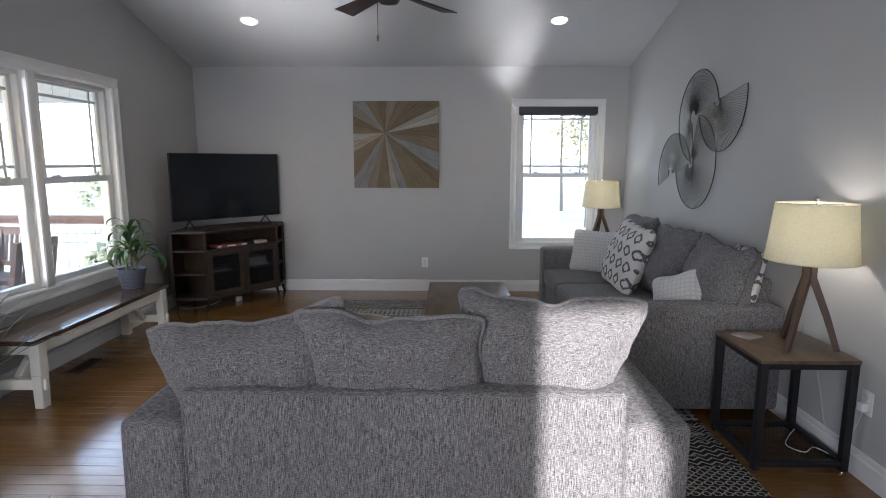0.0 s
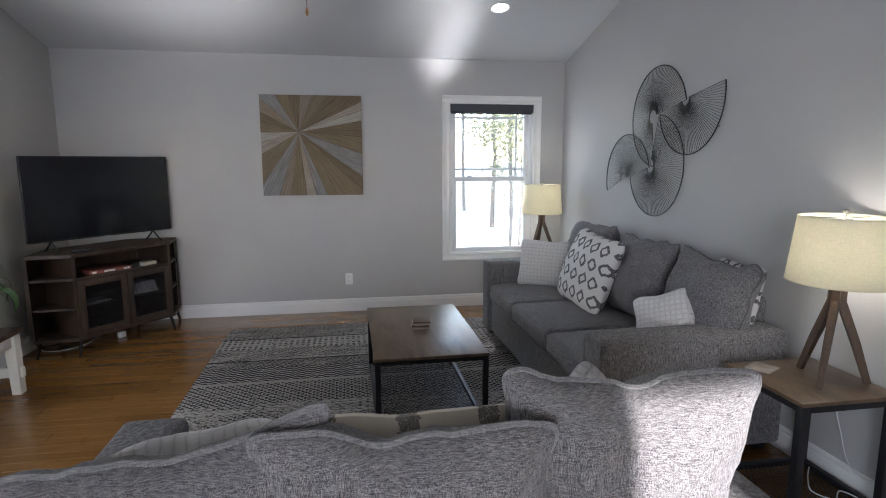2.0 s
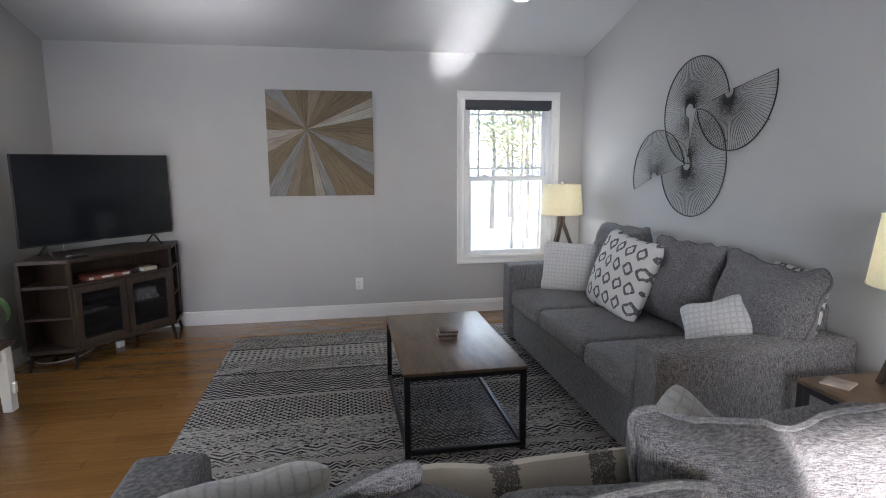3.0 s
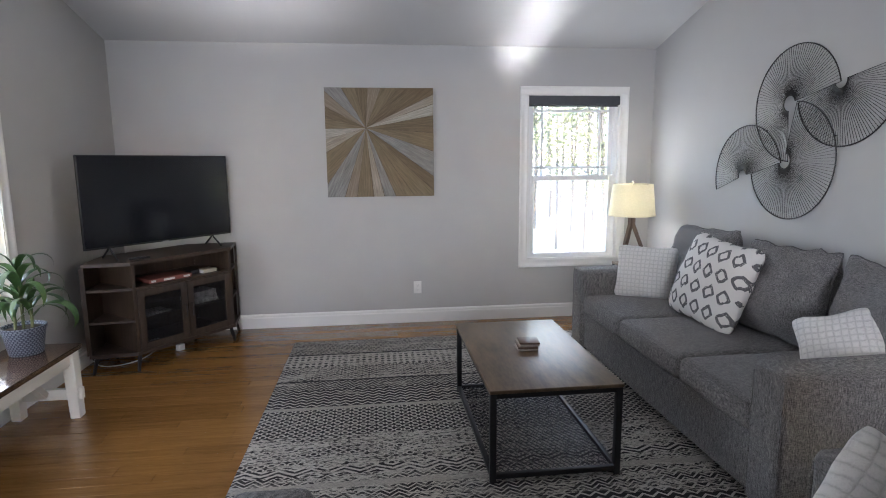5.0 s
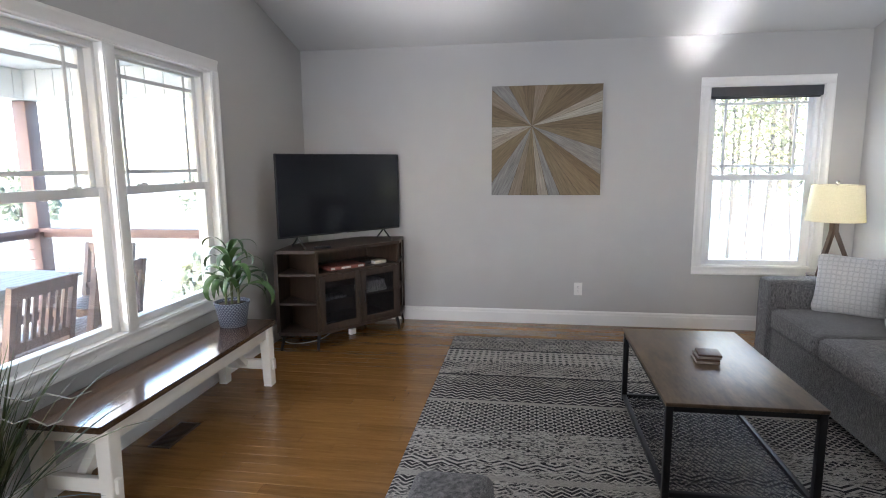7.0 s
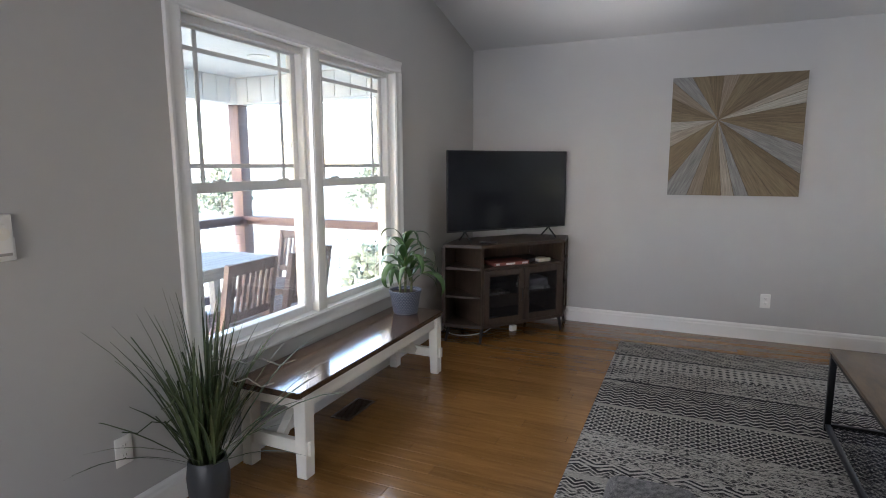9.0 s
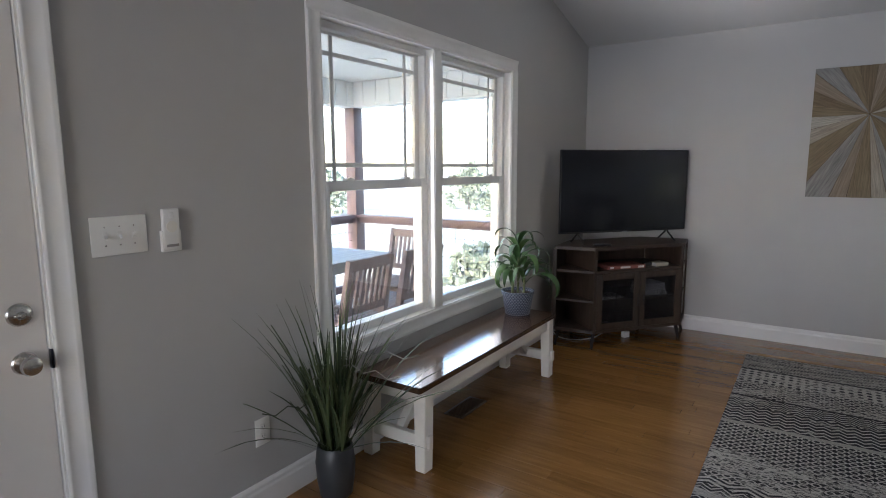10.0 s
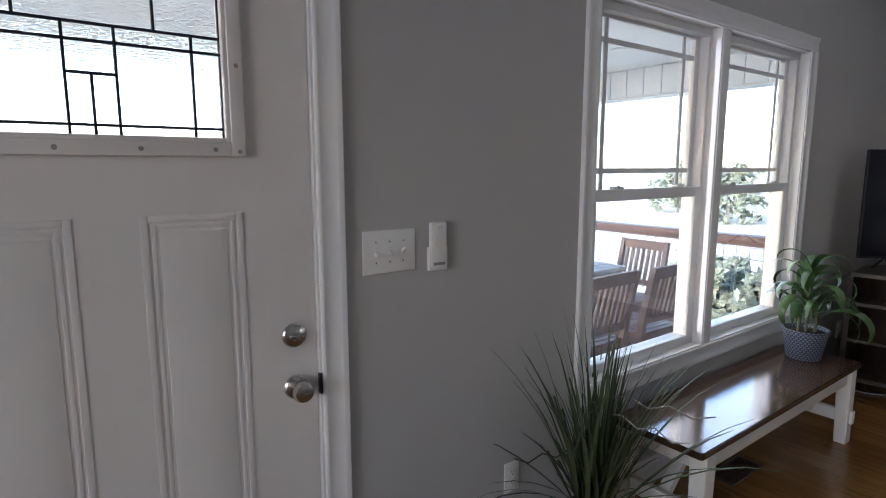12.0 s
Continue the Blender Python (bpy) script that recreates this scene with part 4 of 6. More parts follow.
# ---- pillows ----
def lattice_fabric():
    """Off-white cotton printed with uneven dark grey lozenge rings."""
    m, t, b = nodes("ring_print_cotton")
    vec = place(t, (1, 1, 1), True)
    sep = t.nodes.new("ShaderNodeSeparateXYZ")
    link(t, vec, sep.inputs[0])
    wob = calc(t, 'MULTIPLY', calc(t, 'SUBTRACT', noisy(t, vec, 30, 2), 0.5), 0.022)
    x, z = calc(t, 'ADD', sep.outputs[0], wob), calc(t, 'ADD', sep.outputs[2], wob)
    row = calc(t, 'FLOOR', calc(t, 'DIVIDE', z, 0.118))
    x = calc(t, 'ADD', x, calc(t, 'MULTIPLY', calc(t, 'MODULO', calc(t, 'ABSOLUTE', row), 2.0), 0.0575))
    a = calc(t, 'ABSOLUTE', calc(t, 'SUBTRACT', calc(t, 'FRACT', calc(t, 'DIVIDE', x, 0.115)), 0.5))
    c = calc(t, 'ABSOLUTE', calc(t, 'SUBTRACT', calc(t, 'FRACT', calc(t, 'DIVIDE', z, 0.118)), 0.5))
    d = calc(t, 'ADD', calc(t, 'MULTIPLY', calc(t, 'ADD', a, c), 0.62), calc(t, 'MULTIPLY', calc(t, 'SQRT', calc(t, 'ADD', calc(t, 'MULTIPLY', a, a), calc(t, 'MULTIPLY', c, c))), 0.4))
    ringed = calc(t, 'LESS_THAN', calc(t, 'ABSOLUTE', calc(t, 'SUBTRACT', d, 0.335)), 0.092)
    fray = calc(t, 'GREATER_THAN', noisy(t, vec, 170, 2), 0.36)
    thread = noisy(t, vec, 500, 1)
    col = mixc(t, calc(t, 'MULTIPLY', ringed, fray), (0.66, 0.635, 0.60), (0.075, 0.075, 0.08))
    link(t, mixc(t, calc(t, 'MULTIPLY', thread, 0.25), col, (0.3, 0.29, 0.28)), b.inputs["Base Color"])
    b.inputs["Roughness"].default_value = 0.9
    bump(t, b, thread, 0.3, 0.001)
    return m


def plush(name, color, cellw=0.032):
    """Fluffy cut plush in a grid of soft squares."""
    m, t, b = nodes(name)
    vec = place(t, (1, 1, 1), True)
    sep = t.nodes.new("ShaderNodeSeparateXYZ")
    link(t, vec, sep.inputs[0])
    wob = calc(t, 'MULTIPLY', calc(t, 'SUBTRACT', noisy(t, vec, 26, 2), 0.5), 0.014)
    def groove(v):
        return calc(t, 'MULTIPLY', calc(t, 'ABSOLUTE', calc(t, 'SUBTRACT', calc(t, 'FRACT', calc(t, 'DIVIDE', calc(t, 'ADD', v, wob), cellw)), 0.5)), 2.0)
    g = calc(t, 'MAXIMUM', groove(sep.outputs[0]), groove(sep.outputs[2]))
    g = calc(t, 'POWER', g, 3.5)
    fluff = noisy(t, vec, 190, 3, 0.7)
    # shade of the grooves is put into the colour as darker grid lines
    f = calc(t, 'SUBTRACT', calc(t, 'ADD', 0.5, calc(t, 'MULTIPLY', fluff, 0.5)), calc(t, 'MULTIPLY', g, 0.32))
    lo = tuple(q * 0.62 for q in color)
    link(t, ramp(t, f, [(0.25, lo), (0.75, color)]), b.inputs["Base Color"])
    b.inputs["Roughness"].default_value = 0.95
    b.inputs["Sheen Weight"].default_value = 0.3
    bump(t, b, f, 1.0, 0.010)
    return m


def striped():
    """Cream canvas with fringed grey-brown bands."""
    m, t, b = nodes("striped_canvas")
    vec = place(t, (1, 1, 1), True)
    sep = t.nodes.new("ShaderNodeSeparateXYZ")
    link(t, vec, sep.inputs[0])
    w = calc(t, 'MULTIPLY', calc(t, 'SUBTRACT', noisy(t, place(t, (40, 40, 120), True), 2, 2), 0.5), 0.03)
    s = calc(t, 'FRACT', calc(t, 'DIVIDE', calc(t, 'ADD', calc(t, 'ADD', sep.outputs[0], w), 0.04), 0.19))
    band = calc(t, 'LESS_THAN', s, 0.26)
    thread = noisy(t, vec, 300, 2)
    col = mixc(t, calc(t, 'MULTIPLY', band, calc(t, 'GREATER_THAN', thread, 0.40)), (0.66, 0.60, 0.49), (0.16, 0.145, 0.125))
    link(t, mixc(t, calc(t, 'MULTIPLY', thread, 0.2), col, (0.4, 0.36, 0.3)), b.inputs["Base Color"])
    b.inputs["Roughness"].default_value = 0.9
    bump(t, b, thread, 0.4, 0.0015)
    return m


RINGS = lattice_fabric()
PLUSH_GRID = plush("quilted_plush", (0.70, 0.68, 0.655), 0.030)
STRIPED = striped()


def loose_pillow(label, m, w, h, t, material, piping=None, seed=0.0, wrinkle=0.012, pinch=0.07):
    bm = bmesh.new()
    edge = pillow_mesh(bm, w, h, t, 20, pinch, wrinkle, seed, 0.2)
    ob = part("throw_pillow", bm, material)
    ob.matrix_world = m
    tagged(ob, label, "pillow")
    if piping:
        bm = bmesh.new()
        tube(bm, edge, 0.004, 6, True)
        part("piping", bm, piping, ob)
    return ob


# on the long sofa (their faces look at the porch)
loose_pillow("large white pillow printed with dark grey rings", pose(1.735, 5.29, 0.748, 20, -4, 92), 0.67, 0.57, 0.20, RINGS, None, 2.0)
loose_pillow("ivory quilted plush pillow against the far arm", pose(1.645, 5.99, 0.675, -14, 0, -36), 0.45, 0.41, 0.15, PLUSH_GRID, None, 3.0)
loose_pillow("small ivory plush pillow leaning by the near arm", pose(1.76, 4.31, 0.648, -28, -20, -50), 0.37, 0.34, 0.13, PLUSH_GRID, None, 5.0)
loose_pillow("white ring-print pillow tucked behind a back cushion", pose(2.13, 4.25, 0.765, 12, 0, 88), 0.42, 0.44, 0.10, RINGS, None, 9.0)
# on the sofa turned away
loose_pillow("cream pillow with fringed grey stripes", pose(0.14, 2.79, 0.735, 20, 1, 2), 0.66, 0.50, 0.13, STRIPED, None, 4.0, 0.014)
loose_pillow("ivory plush pillow lying on the sofa arm end", pose(-0.40, 3.04, 0.67, 35, -3, 10), 0.42, 0.42, 0.16, PLUSH_GRID, None, 6.0)
loose_pillow("ivory plush pillow at the sunny end of the sofa", pose(0.76, 3.04, 0.63, -25, 40, -20), 0.43, 0.43, 0.17, PLUSH_GRID, None, 8.0)

# ---- sunburst panel of reclaimed wood strips ----
art = thing("wall_art", "square sunburst panel of weathered wood wedges", "wall art", (-0.318, WALL_F, 1.69))
A = 0.483
tones = [((0.105, 0.078, 0.042), (0.235, 0.18, 0.105)), ((0.17, 0.145, 0.11), (0.40, 0.36, 0.29)), ((0.085, 0.062, 0.034), (0.19, 0.143, 0.082)), ((0.11, 0.108, 0.10), (0.29, 0.285, 0.265)), ((0.14, 0.108, 0.076), (0.28, 0.225, 0.165)), ((0.20, 0.185, 0.15), (0.48, 0.45, 0.38))]


def wedge_wood(name, lo, hi, ang):
    m, t, b = nodes(name)
    rot = t.nodes.new("ShaderNodeMapping")
    rot.inputs["Rotation"].default_value = (0, ang, 0)
    link(t, t.nodes.new("ShaderNodeTexCoord").outputs["Object"], rot.inputs[0])
    st = t.nodes.new("ShaderNodeMapping")
    st.inputs["Scale"].default_value = (3, 20, 60)
    link(t, rot.outputs[0], st.inputs[0])
    g = noisy(t, st.outputs[0], 2.2, 6, 0.7)
    link(t, ramp(t, g, [(0.3, lo), (0.7, hi)]), b.inputs["Base Color"])
    b.inputs["Roughness"].default_value = 0.75
    bump(t, b, g, 0.5, 0.002)
    return m


bm = bmesh.new()
rbox(bm, -A, A, -0.030, -0.001, -A, A, 0.002)
part("backing", bm, wood("art_edge", (0.07, 0.05, 0.03), (0.18, 0.13, 0.08), 0.8), art)
hub = Vector((-0.126, 0, 0.132))
# bearings of the joints, anticlockwise from the right, and the tone of each wedge
joints = [(10.3, 2), (-4, 0), (-19, 3), (-35.8, 2), (-43, 0), (-55, 0), (-67, 3), (-76, 1), (-84.7, 0), (-98.7, 4), (-108.4, 3), (-125.5, 0), (-149, 1), (-164.5, 5), (-179, 0), (-194, 2), (-208, 4), (-222, 3), (-239, 0), (-256, 2), (-274, 4), (-292, 0), (-310.3, 2), (-334, 1), (-340.7, 5)]


def rim(a):
    d = Vector((math.cos(a), 0, math.sin(a)))
    s = min((((A if d[i] > 0 else -A) - hub[i]) / d[i]) for i in (0, 2) if abs(d[i]) > 1e-6)
    return hub + d * s, s


for k, (a0, tone) in enumerate(joints):
    a1 = joints[(k + 1) % len(joints)][0]
    if a1 >= a0:
        a1 -= 360
    r0, r1 = radians(a0 - 0.25), radians(a1 + 0.25)
    pts = [hub + Vector((math.cos((r0 + r1) / 2), 0, math.sin((r0 + r1) / 2))) * 0.004]
    pts.append(rim(r0)[0])
    corners = []
    for cx, cz in ((A, A), (-A, A), (-A, -A), (A, -A)):
        ang = math.atan2(cz - hub.z, cx - hub.x)
        while ang > r0:
            ang -= 2 * math.pi
        while ang < r0 - 2 * math.pi:
            ang += 2 * math.pi
        if r1 < ang < r0:
            corners.append((ang, Vector((cx, 0, cz))))
    pts += [p for _, p in sorted(corners, key=lambda q: -q[0])]
    pts.append(rim(r1)[0])
    lift = -0.0335 - 0.004 * ((k * 7) % 3)
    bm = bmesh.new()
    f = [bm.verts.new((p.x, lift, p.z)) for p in pts]
    g = [bm.verts.new((p.x, -0.0302, p.z)) for p in pts]
    bm.faces.new(f)
    bm.faces.new(g[::-1])
    for i in range(len(pts)):
        bm.faces.new((f[i], g[i], g[(i + 1) % len(pts)], f[(i + 1) % len(pts)]))
    part("wood_wedge", bm, wedge_wood("wedge_wood", *tones[tone], (r0 + r1) / 2), art, "", False)

# ---- wire fans on the east wall ----
fans = thing("wire_wall_art", "black wire wall sculpture of four overlapping fans", "wall art", (WALL_R, 0, 0))


def wire_fan(cy, cz, R, hub_r, a0, a1, n, off, ecc=(0.0, 0.0)):
    """A pleated fan of spokes; bearings in degrees seen from the room, right towards the walker."""
    bm = bmesh.new()
    P = lambda r, a, x, dy=0.0, dz=0.0: Vector((x, cy - (r * math.cos(a) + dy), cz + r * math.sin(a) + dz))
    ang = [radians(a0 + (a1 - a0) * k / n) for k in range(n + 1)]
    tube(bm, [P(R, a, -off * 0.35) for a in ang], 0.0042, 6)
    tube(bm, [P(hub_r, a, -off, *ecc) for a in ang], 0.004, 6)
    for a in (ang[0], ang[-1]):
        cyl(bm, P(hub_r, a, -off, *ecc), P(R, a, -off * 0.35), 0.0020, 0.0020, 5, False)
    # pegs that hold it off the wall
    for a in (ang[len(ang) // 4], ang[3 * len(ang) // 4]):
        cyl(bm, P(R, a, -off * 0.35), P(R, a, 0.0), 0.003, 0.003, 5)
    f = part("wire_fan", bm, WIRE, fans)
    for a in ang[1:-1]:
        bm = bmesh.new()
        cyl(bm, P(hub_r, a, -off, *ecc), P(R, a, -off * 0.35), 0.0014, 0.0014, 4, False)
        part("spoke", bm, WIRE, f, "", False)


wire_fan(5.37, 1.857, 0.36, 0.05, 14, 267, 76, 0.055)
wire_fan(5.377, 1.500, 0.37, 0.05, 86, -166, 76, 0.050)
wire_fan(4.990, 1.945, 0.365, 0.045, 12, -166, 56, 0.045)
wire_fan(5.800, 1.395, 0.355, 0.045, 198, 15, 56, 0.040)


# ---- plates on the walls ----
def outlet(loc, rz, w=0.074, h=0.118):
    root = thing("wall_outlet", "white double power outlet on the wall", "outlet", loc, rz, "wall outlets")
    bm = bmesh.new()
    rbox(bm, -w / 2, w / 2, 0, 0.006, -h / 2, h / 2, 0.003, 1, 2)
    part("cover_plate", bm, PLASTIC, root)
    for z in (-0.02, 0.02):
        bm = bmesh.new()
        rbox(bm, -0.017, 0.017, 0.004, 0.0085, z - 0.014, z + 0.014, 0.004, 1, 2)
        s = part("socket", bm, PLASTIC, root)
        # thin black pads on the face stand in for the shade inside the holes
        bm = bmesh.new()
        for x, hh in ((-0.006, 0.005), (0.006, 0.004)):
            box(bm, x - 0.001, x + 0.001, 0.0086, 0.0089, z - hh + 0.003, z + hh + 0.003)
        cyl(bm, (0, 0.0086, z - 0.008), (0, 0.0089, z - 0.008), 0.0022, 0.0022, 8)
        part("slot_marks", bm, BLACK, s, "", False)
    return root


outlet((WALL_L, 3.397, 0.349), -90)
outlet((WALL_L, 6.55, 0.35), -90)
outlet((0.0, WALL_F, 0.339), 180)
right_outlet = outlet((WALL_R, 3.315, 0.38), 90)
sw = thing("light_switch", "white triple toggle light switch on the wall", "light switch", (WALL_L, 2.885, 1.235), -90)
bm = bmesh.new()
rbox(bm, -0.089, 0.089, 0, 0.006, -0.063, 0.063, 0.003, 1, 2)
part("cover_plate", bm, PLASTIC, sw)
for k, up in ((-1, 1), (0, -1), (1, -1)):
    x = k * 0.046
    bm = bmesh.new()
    rbox(bm, x - 0.007, x + 0.007, 0.004, 0.0075, -0.013, 0.013, 0.001)
    beam(bm, (x, 0.006, 0), (x, 0.019, up * 0.009), 0.007, 0.009, (0, 0, 1), 0.006, 0.006)
    tg = part("toggle", bm, PLASTIC, sw)
    bm = bmesh.new()
    for z in (-0.03, 0.03):
        cyl(bm, (x, 0.006, z), (x, 0.0068, z), 0.0028, 0.0025, 8)
    part("screw", bm, NICKEL, tg)
rem = thing("fan_remote", "white fan remote in its wall holder", "remote control", (WALL_L, 3.054, 1.237), -90)
bm = bmesh.new()
rbox(bm, -0.0355, 0.0355, 0, 0.017, -0.075, 0.0, 0.004, 1, 2)
part("holder", bm, PLASTIC, rem)
bm = bmesh.new()
rbox(bm, -0.031, 0.031, 0.004, 0.020, -0.066, 0.075, 0.006, 1, 3)
hs = part("handset", bm, PLASTIC, rem)
bm = bmesh.new()
lathe(bm, [(0.0, 0.0), (0.020, 0.0), (0.020, 0.002), (0.0, 0.003)], 20)
moved(bm, pose(0, 0.020, 0.012, -90))
part("dial_button", bm, BENCH_WHITE, hs, "round ivory button pad")
bm = bmesh.new()
rbox(bm, -0.008, 0.008, 0.019, 0.0222, 0.042, 0.062, 0.003)
part("button", bm, PLASTIC, hs)
bm = bmesh.new()
rbox(bm, -0.022, 0.022, 0.0200, 0.0206, -0.058, -0.049, 0.0002)
part("maker_bar", bm, bpy.data.materials["plug_grey"], hs, "plain grey maker's bar")

# ---- ceiling: lit downlights and the fan ----
LIT = glow("lit_lens", (1.0, 0.97, 0.90), 1.2)
SLOPE = math.degrees(math.atan(PITCH))


def downlight(x, y):
    root = thing("recessed_light", "round white recessed ceiling light, lit", "ceiling light", (0, 0, 0), 0, "recessed lights")
    root.matrix_world = pose(x, y, roof_z(y), -SLOPE if y > RIDGE_Y else SLOPE)
    bm = bmesh.new()
    lathe(bm, [(0.088, 0.0), (0.090, -0.004), (0.084, -0.008), (0.070, -0.006), (0.066, 0.0)], 32)
    part("trim_ring", bm, TRIM, root)
    bm = bmesh.new()
    lathe(bm, [(0.0, -0.005), (0.04, -0.0045), (0.069, -0.003)], 32)
    part("lens", bm, LIT, root, "glowing lens")


# the glowing pair at y 3.4 is added out of view
for x in (-1.585, 1.302):
    for y in (6.25, 3.4):
        downlight(x, y)
FX, FY, FZ = -0.10, 4.60, 2.535
fan = thing("ceiling_fan", "dark-bladed ceiling fan with a pull chain", "ceiling fan", (FX, FY, FZ))
DARKBLADE = wood("fan_blade_wood", (0.02, 0.012, 0.008), (0.075, 0.045, 0.03), 0.45, (6, 6, 6), 4)
bm = bmesh.new()
cyl(bm, (0, 0, 0.16), (0, 0, roof_z(FY) - FZ - 0.02), 0.012)
part("downrod", bm, BLACK, fan)
bm = bmesh.new()
lathe(bm, [(0.0, roof_z(FY) - FZ + 0.02), (0.07, roof_z(FY) - FZ + 0.02), (0.065, roof_z(FY) - FZ - 0.04), (0.02, roof_z(FY) - FZ - 0.07), (0.0, roof_z(FY) - FZ - 0.07)], 24)
part("canopy", bm, BLACK, fan)
bm = bmesh.new()
lathe(bm, [(0.0, 0.17), (0.05, 0.165), (0.11, 0.13), (0.125, 0.09), (0.12, 0.05), (0.09, 0.02), (0.06, -0.02), (0.0, -0.03)], 28)
part("motor_housing", bm, BLACK, fan)
for k in range(5):
    bm = bmesh.new()
    rbox(bm, 0.16, 0.66, -0.065, 0.065, -0.004, 0.004, 0.003, 1, 1)
    for v in bm.verts:
        v.co.y *= 0.72 + 0.42 * (v.co.x - 0.16) / 0.46
    moved(bm, pose(0, 0, 0.055, 0, 0, 54 + 72 * k) @ pose(0, 0, 0, 11))
    bl = part("blade", bm, DARKBLADE, fan, "dark brown fan blade")
    bm = bmesh.new()
    rbox(bm, 0.09, 0.22, -0.02, 0.02, -0.010, -0.004, 0.002)
    moved(bm, pose(0, 0, 0.055, 0, 0, 54 + 72 * k) @ pose(0, 0, 0, 11))
    part("blade_iron", bm, BLACK, bl)
bm = bmesh.new()
cyl(bm, (-0.07, -0.03, 0.0), (-0.07, -0.03, -0.225), 0.0018, 0.0018, 6)
ch = part("pull_chain", bm, BLACK, fan)
bm = bmesh.new()
lathe(bm, [(0.0, 0.0), (0.006, 0.005), (0.009, 0.02), (0.006, 0.038), (0.002, 0.045)], 12, (-0.07, -0.03, -0.265))
part("chain_knob", bm, wood("chain_knob_wood", (0.2, 0.1, 0.04), (0.4, 0.24, 0.11), 0.4), ch, "small wooden chain pull")

# ---- roller shade in the far window ----
shade = thing("roller_shade", "dark grey roller shade wound up at the window head", "window shade", (1.505, WALL_F, 2.08))
SHADE_GREY = plain("shade_grey", (0.05, 0.053, 0.06), 0.55, 0.1, 20, 200, 0.1)
bm = bmesh.new()
rbox(bm, -0.445, 0.445, -0.002, 0.062, -0.047, 0.045, 0.012, 1, 3)
part("cassette", bm, SHADE_GREY, shade)
bm = bmesh.new()
cyl(bm, (-0.43, 0.03, -0.052), (0.43, 0.03, -0.052), 0.008, 0.008, 10)
part("hem_bar", bm, SHADE_GREY, shade)


# ---- floor register ----
vent = thing("floor_vent", "brown slotted floor register", "floor vent", (-2.405, 4.735, 0.0))
VENT = plain("vent_brown", (0.10, 0.065, 0.04), 0.4, 0.1, 10, 100, 0.1, 0.4)
bm = bmesh.new()
frame_pts = ((-0.065, 0.065, -0.15, -0.135), (-0.065, 0.065, 0.135, 0.15), (-0.065, -0.05, -0.135, 0.135), (0.05, 0.065, -0.135, 0.135))
for a, b, c, d in frame_pts:
    rbox(bm, a, b, c, d, 0.0, 0.005, 0.0015)
part("frame", bm, VENT, vent)
# black sheet on the uncut floor stands in for the shaded duct
bm = bmesh.new()
box(bm, -0.05, 0.05, -0.135, 0.135, 0.0002, 0.001)
part("dark_sheet", bm, BLACK, vent, "", False)
for k in range(20):
    bm = bmesh.new()
    y = -0.128 + k * 0.0135
    box(bm, -0.05, 0.05, y - 0.002, y + 0.002, 0.001, 0.0042)
    part("slat", bm, VENT, vent, "", False)


# ---- plants ----
def blade_leaf(bm, base, heading, length, width, rise, droop, fold=0.15, n=8, twist=0.0):
    """A strap leaf that climbs, arches over and hangs; a creased ribbon with thickness at its rib."""
    d = Vector((math.cos(heading), math.sin(heading), 0))
    side0 = Vector((-d.y, d.x, 0))
    p, pitch = Vector(base), rise
    rows = []
    for k in range(n + 1):
        u = k / n
        w = width * (math.sin(math.pi * min(1, 0.12 + u * 0.88)) ** 0.7) * 0.5 if k < n else 0.0008
        t = d * math.cos(pitch) + Vector((0, 0, math.sin(pitch)))
        up = t.cross(side0) * -1
        tw = twist * u
        side = (side0 * math.cos(tw) + up * math.sin(tw))
        rows.append((bm.verts.new(p - side * w + up * w * fold), bm.verts.new(p), bm.verts.new(p + side * w + up * w * fold)))
        p = p + t * (length / n)
        pitch -= droop / n * (0.35 + 1.3 * u)
    for a, b in zip(rows, rows[1:]):
        bm.faces.new((a[0], a[1], b[1], b[0]))
        bm.faces.new((a[1], a[2], b[2], b[1]))


def leaf_green(name, a, b, rough):
    m, t, bs = nodes(name)
    isl = t.nodes.new("ShaderNodeNewGeometry").outputs["Random Per Island"]
    obr = t.nodes.new("ShaderNodeObjectInfo").outputs["Random"]
    v = calc(t, 'FRACT', calc(t, 'ADD', isl, obr))
    g = calc(t, 'ADD', calc(t, 'MULTIPLY', v, 0.6), calc(t, 'MULTIPLY', noisy(t, place(t, (30, 30, 8)), 4, 2), 0.4))
    link(t, ramp(t, g, [(0.2, a), (0.8, b)]), bs.inputs["Base Color"])
    bs.inputs["Roughness"].default_value = rough
    return m


DRAC = leaf_green("dracaena_leaf", (0.013, 0.042, 0.014), (0.065, 0.125, 0.036), 0.28)
GRASS = leaf_green("artificial_grass", (0.020, 0.037, 0.014), (0.088, 0.118, 0.048), 0.5)
GRASS_PALE = leaf_green("pale_grass", (0.12, 0.12, 0.09), (0.26, 0.26, 0.22), 0.4)
rg = random.Random(11)


